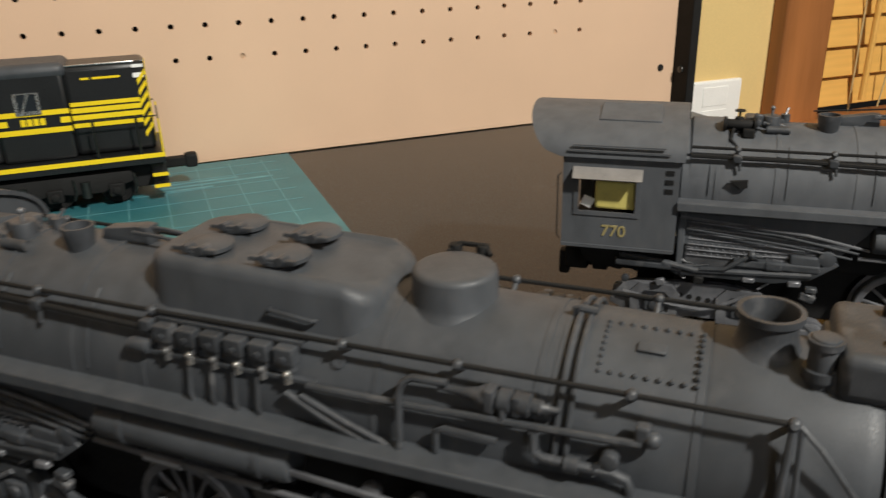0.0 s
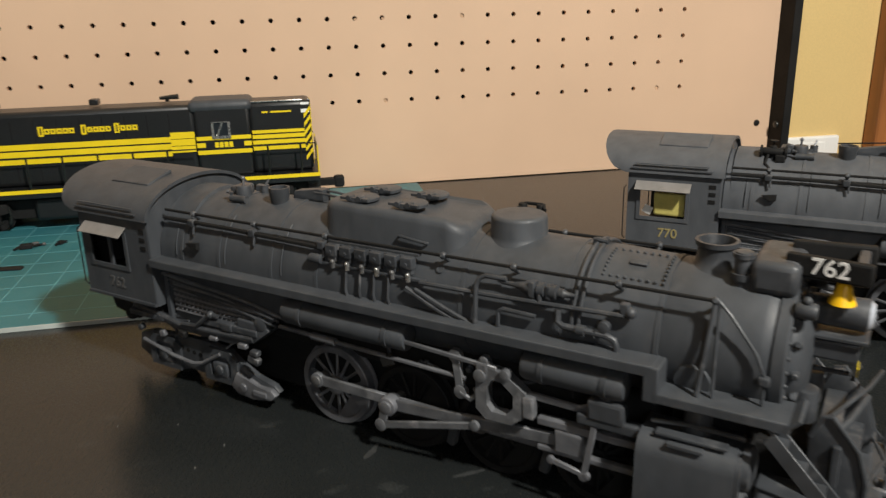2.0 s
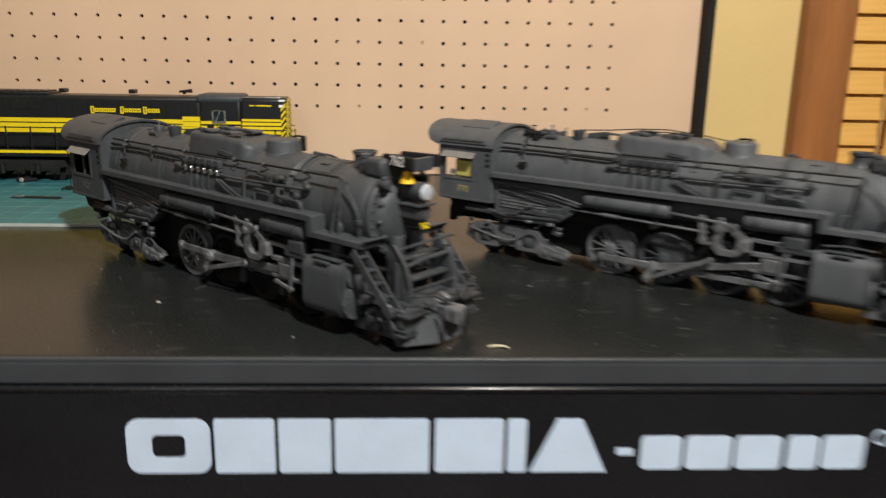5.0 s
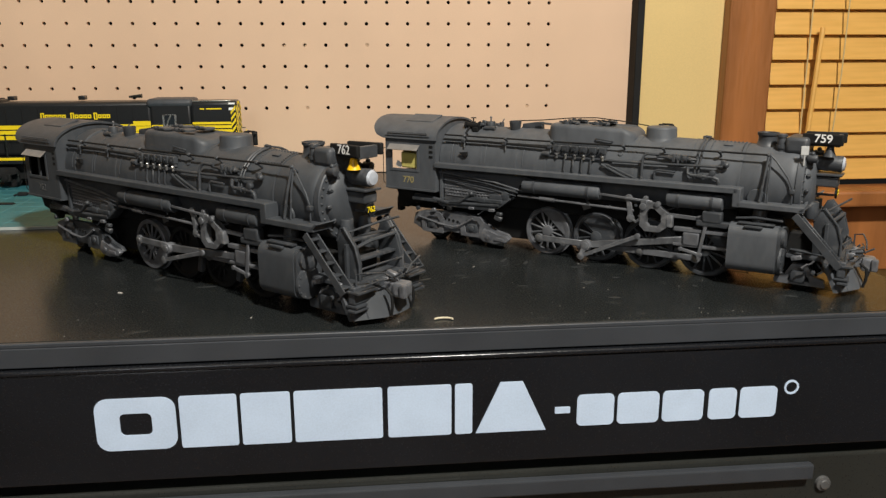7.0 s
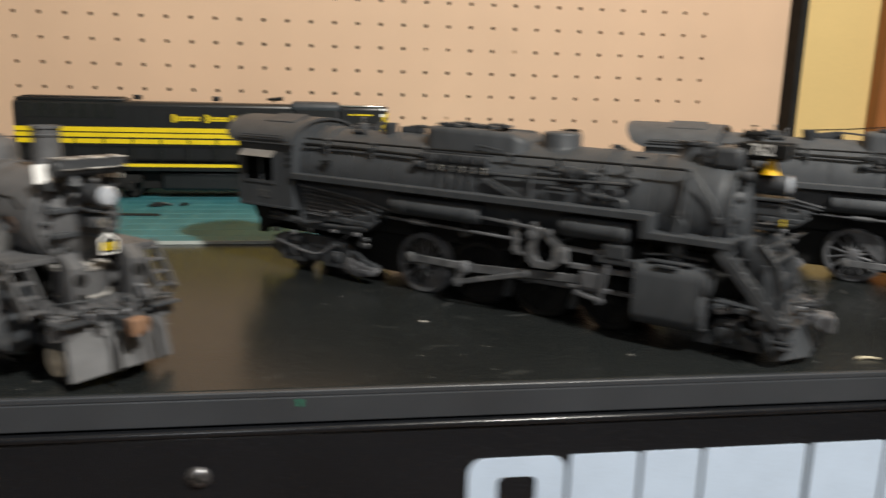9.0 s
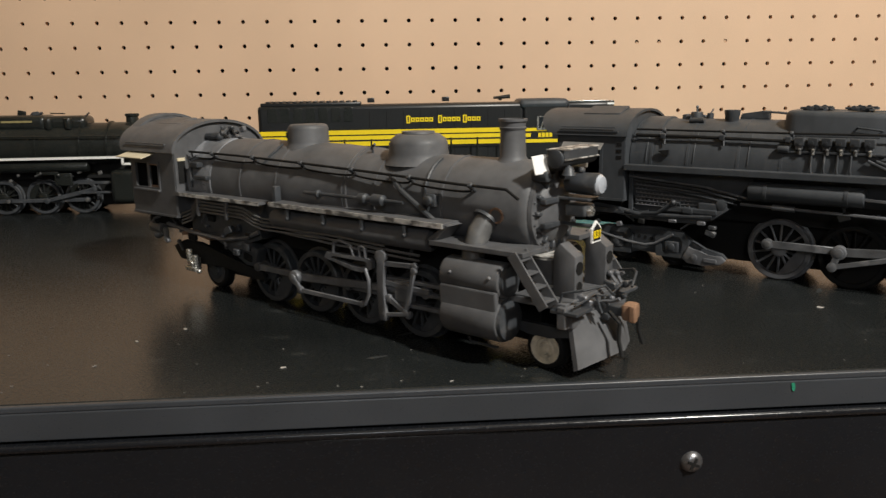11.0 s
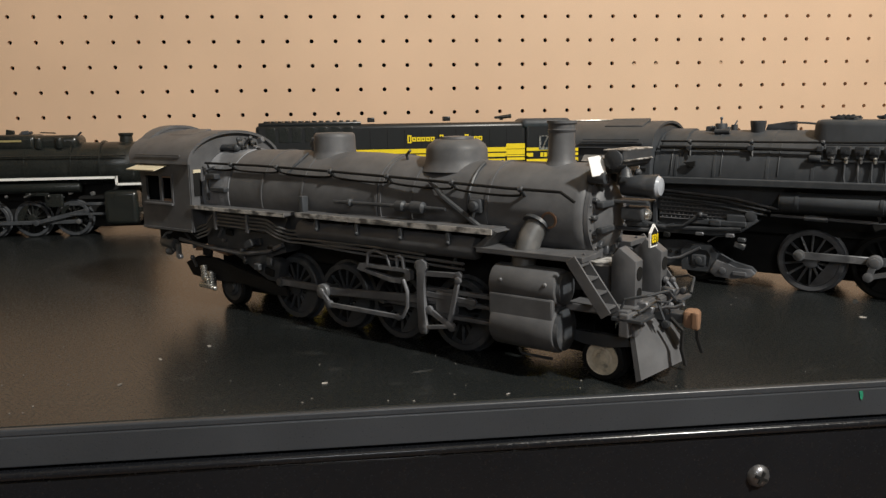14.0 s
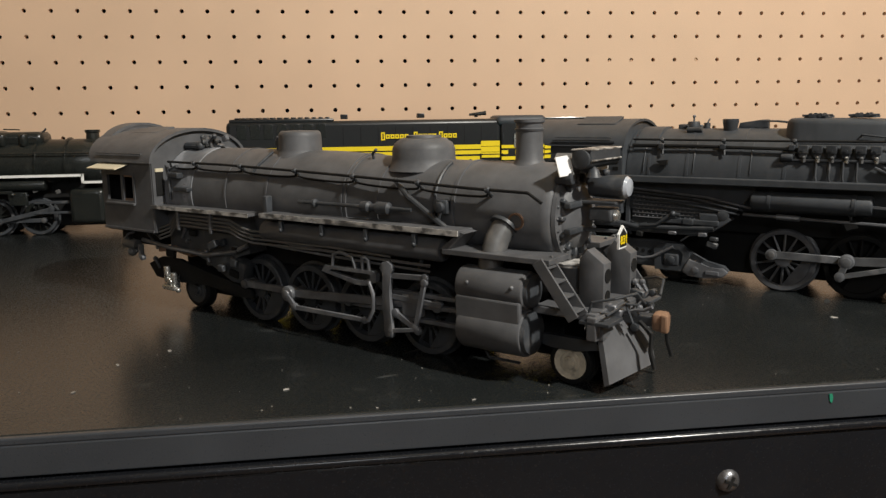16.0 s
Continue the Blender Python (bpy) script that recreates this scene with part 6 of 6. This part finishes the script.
        for xt in (-112, 112):
            tr = part("truck_side", Shape().prism([(xt - 52, 17), (xt - 48, 24), (xt + 48, 24), (xt + 52, 17), (xt + 40, 15), (xt + 30, 11), (xt + 10, 11), (xt, 14), (xt - 10, 11), (xt - 30, 11), (xt - 40, 15)], s * 23, s * 26.5, 0.6), BLACK_AND_SHADE, e)
            for dx in (-38, 0, 38):
                part("brake_hanger", Shape().tube([(xt + dx + 12, s * 27, 22), (xt + dx + 13, s * 28, 14), (xt + dx + 11, s * 27, 8)], 0.9), GLOSSBLACK, tr)
                part("axle_box", Shape().box((xt + dx, s * 27.6, 12.5), (10, 3.6, 9), 1).cyl((xt + dx, s * 29, 12.5), (xt + dx, s * 31, 12.5), 2.8, n=10, soft=0.4), BLACK_AND_SHADE, tr)
                small_wheel(e, xt + dx, s * 18, 10.4, s, BLACK_AND_SHADE)
            for dx in (-19, 19):
                part("spring", Shape().cyl((xt + dx, s * 27, 9), (xt + dx, s * 27, 20), 3.0, n=10), GLOSSBLACK, tr)
    # Black filler added so no bright background shows below the sill.
    part("underframe_filler", Shape().span(x0 + 6, x1 - 6, -17, 17, 9, 28, 1), BLACK_AND_SHADE, e)
    part("fuel_tank", Shape().span(-44, 44, -24, 24, 8, 27, 3, 3), HOOD, e)
    for xe, d in ((x0 - 4, -1), (x1 + 4, 1)):
        part("coupler", Shape().span(xe, xe + d * 14, -4, 4, 17, 23, 0.6).box((xe + d * 17, 0, 20), (9, 10, 10), 2), BLACK_AND_SHADE, e)
    part("end_platform_rail", Shape().tube([(x1 + 3, -24, 35), (x1 + 3, -24, 56), (x1 + 3, 24, 56), (x1 + 3, 24, 35)], 0.6), GLOSSBLACK, e)


diesel(pose(-0.559, -0.070, 0.003, 0, 0, 0))


# ---- small things on the mat and bench ----
o = thing("loose_coupler", pose(-0.667, -0.100, 0.003, 0, 0, 20), "small black model coupler part with bright screw on the mat", "model part")
part("body", Shape().span(-7, 7, -4, 4, 0, 5, 1).span(4, 13, -2, 2, 1, 4, 0.5), BLACK_AND_SHADE, o)
part("screw", Shape().cyl((-2, -4, 3), (-2, -6, 3), 2.4, n=12, soft=0.4), SILVER, o)
o = thing("metal_strip", pose(-0.612, -0.193, 0.003, 0, 0, -4), "flat blackened metal strip lying on the cutting mat", "metal strip")
part("strip", Shape().prism([(-24, 0), (-22, 1.2), (24, 1.2), (26, 0)], -3.6, 3.6, 0.2), BLACK_AND_SHADE, o)
part("lug", Shape().box((-14, -3, 2), (9, 3, 2), 0.5, (0, 0, 25)), ROD, o)
o = thing("wire_fitting", pose(-0.598, -0.145, 0.003, 0, 0, 10), "tangle of tiny blackened fittings on the mat", "model part")
part("fitting", Shape().box((0, 0, 2), (9, 5, 4), 1).tube([(-8, -3, 1), (-2, 2, 3), (6, -1, 2), (10, 4, 1)], 0.9), BLACK_AND_SHADE, o)
part("bit", Shape().ball((12, 3, 1.4), 1.4, 6).box((6, 5, 2.2), (5, 2, 2), 0.4), ROD, o)
o = thing("wire_fitting", pose(-0.575, -0.140, 0.003, 0, 0, 60), "tiny blackened fitting on the cutting mat", "model part")
part("fitting", Shape().tube([(-5, 0, 1), (0, 1, 2), (5, -1, 1)], 1.0).box((0, 0, 1.6), (4, 3, 3), 0.5), BLACK_AND_SHADE, o)
solid("plastic_curl", Shape().tube([(5.5 * math.cos(a), 3.2 * math.sin(a), 0.9) for a in [0.2 + k * 0.28 for k in range(10)]], 0.6), CREAM, pose(-0.192, -0.583, 0, 0, 0, 0), "pale curled plastic shaving on the bench", "shaving")
solid("paint_speck", Shape().raw([(-1.6, 0, 4), (0.6, 0, 4.4), (1.4, 0, 1), (0.8, 0, -3), (-0.8, 0, -1.6), (-1.6, 0.4, 4), (0.6, 0.4, 4.4), (1.4, 0.4, 1), (0.8, 0.4, -3), (-0.8, 0.4, -1.6)],
      [(0, 1, 2, 3, 4), (5, 6, 7, 8, 9)] + [(k, (k + 1) % 5, 5 + (k + 1) % 5, 5 + k) for k in range(5)]), GREEN, pose(-0.4535, -0.5966, -0.0055) @ Matrix.Diagonal((0.55, 1, 0.5, 1)), "dab of green paint on the bench edge", "paint speck")
rng = random.Random(4)
crumbs = Shape()
spots = [(-302, -566), (-659, -565), (-740, -554), (-714, -505), (-159, -470), (-392, -508), (-213, -560), (-393, -507), (-732, -522), (-590, -588)]
for k in range(120):
    spots.append((rng.uniform(-820, 70), -590 + 170 * rng.random() ** 1.6))
for k, (x, y) in enumerate(spots):
    big_one = k < 10
    L = rng.uniform(1.4, 2.6) if big_one else rng.uniform(0.25, 0.8)
    crumbs.box((x, y, 0.25), (L, L * rng.uniform(0.25, 0.6), 0.3), 0, (0, 0, rng.uniform(0, 180)))
solid("dust_crumbs", crumbs, PALEEDGE, HERE, "scattered pale crumbs and dust on the bench top", "dust", kind="stuff")
smears = Shape()
for k in range(46):
    x, y = rng.uniform(-170, 60), rng.uniform(-560, -400)
    if k > 30:
        x = rng.uniform(-700, -170)
    w, h, a = rng.uniform(2, 8), rng.uniform(0.6, 2.2), rng.uniform(-0.7, 1.2)
    pts = [(w * math.cos(q * 0.7854) * rng.uniform(0.6, 1), h * math.sin(q * 0.7854) * rng.uniform(0.5, 1)) for q in range(8)]
    pts = [(x + u * math.cos(a) - v * math.sin(a), y + u * math.sin(a) + v * math.cos(a)) for u, v in pts]
    smears.raw([(u, v, z) for z in (0.02, 0.10) for u, v in pts], [tuple(range(8)), tuple(range(15, 7, -1))] + [(q, (q + 1) % 8, 8 + (q + 1) % 8, 8 + q) for q in range(8)])
solid("dust_smears", smears, SMEAR, HERE, "faint grey dust smears on the bench top", "dust", kind="stuff")
bottle = thing("glue_bottle", pose(-0.884, -0.474, 0), "small white plastic bottle on the bench", "bottle")
part("body", Shape().lathe([(0, 19), (1, 20), (30, 20), (38, 14), (40, 8)], (0, 0, 0), (0, 0, 1), 24), WHITE, bottle)
part("cap", Shape().lathe([(40, 7), (54, 4), (55, 0.4)], (0, 0, 0), (0, 0, 1), 18), AWNING, bottle)
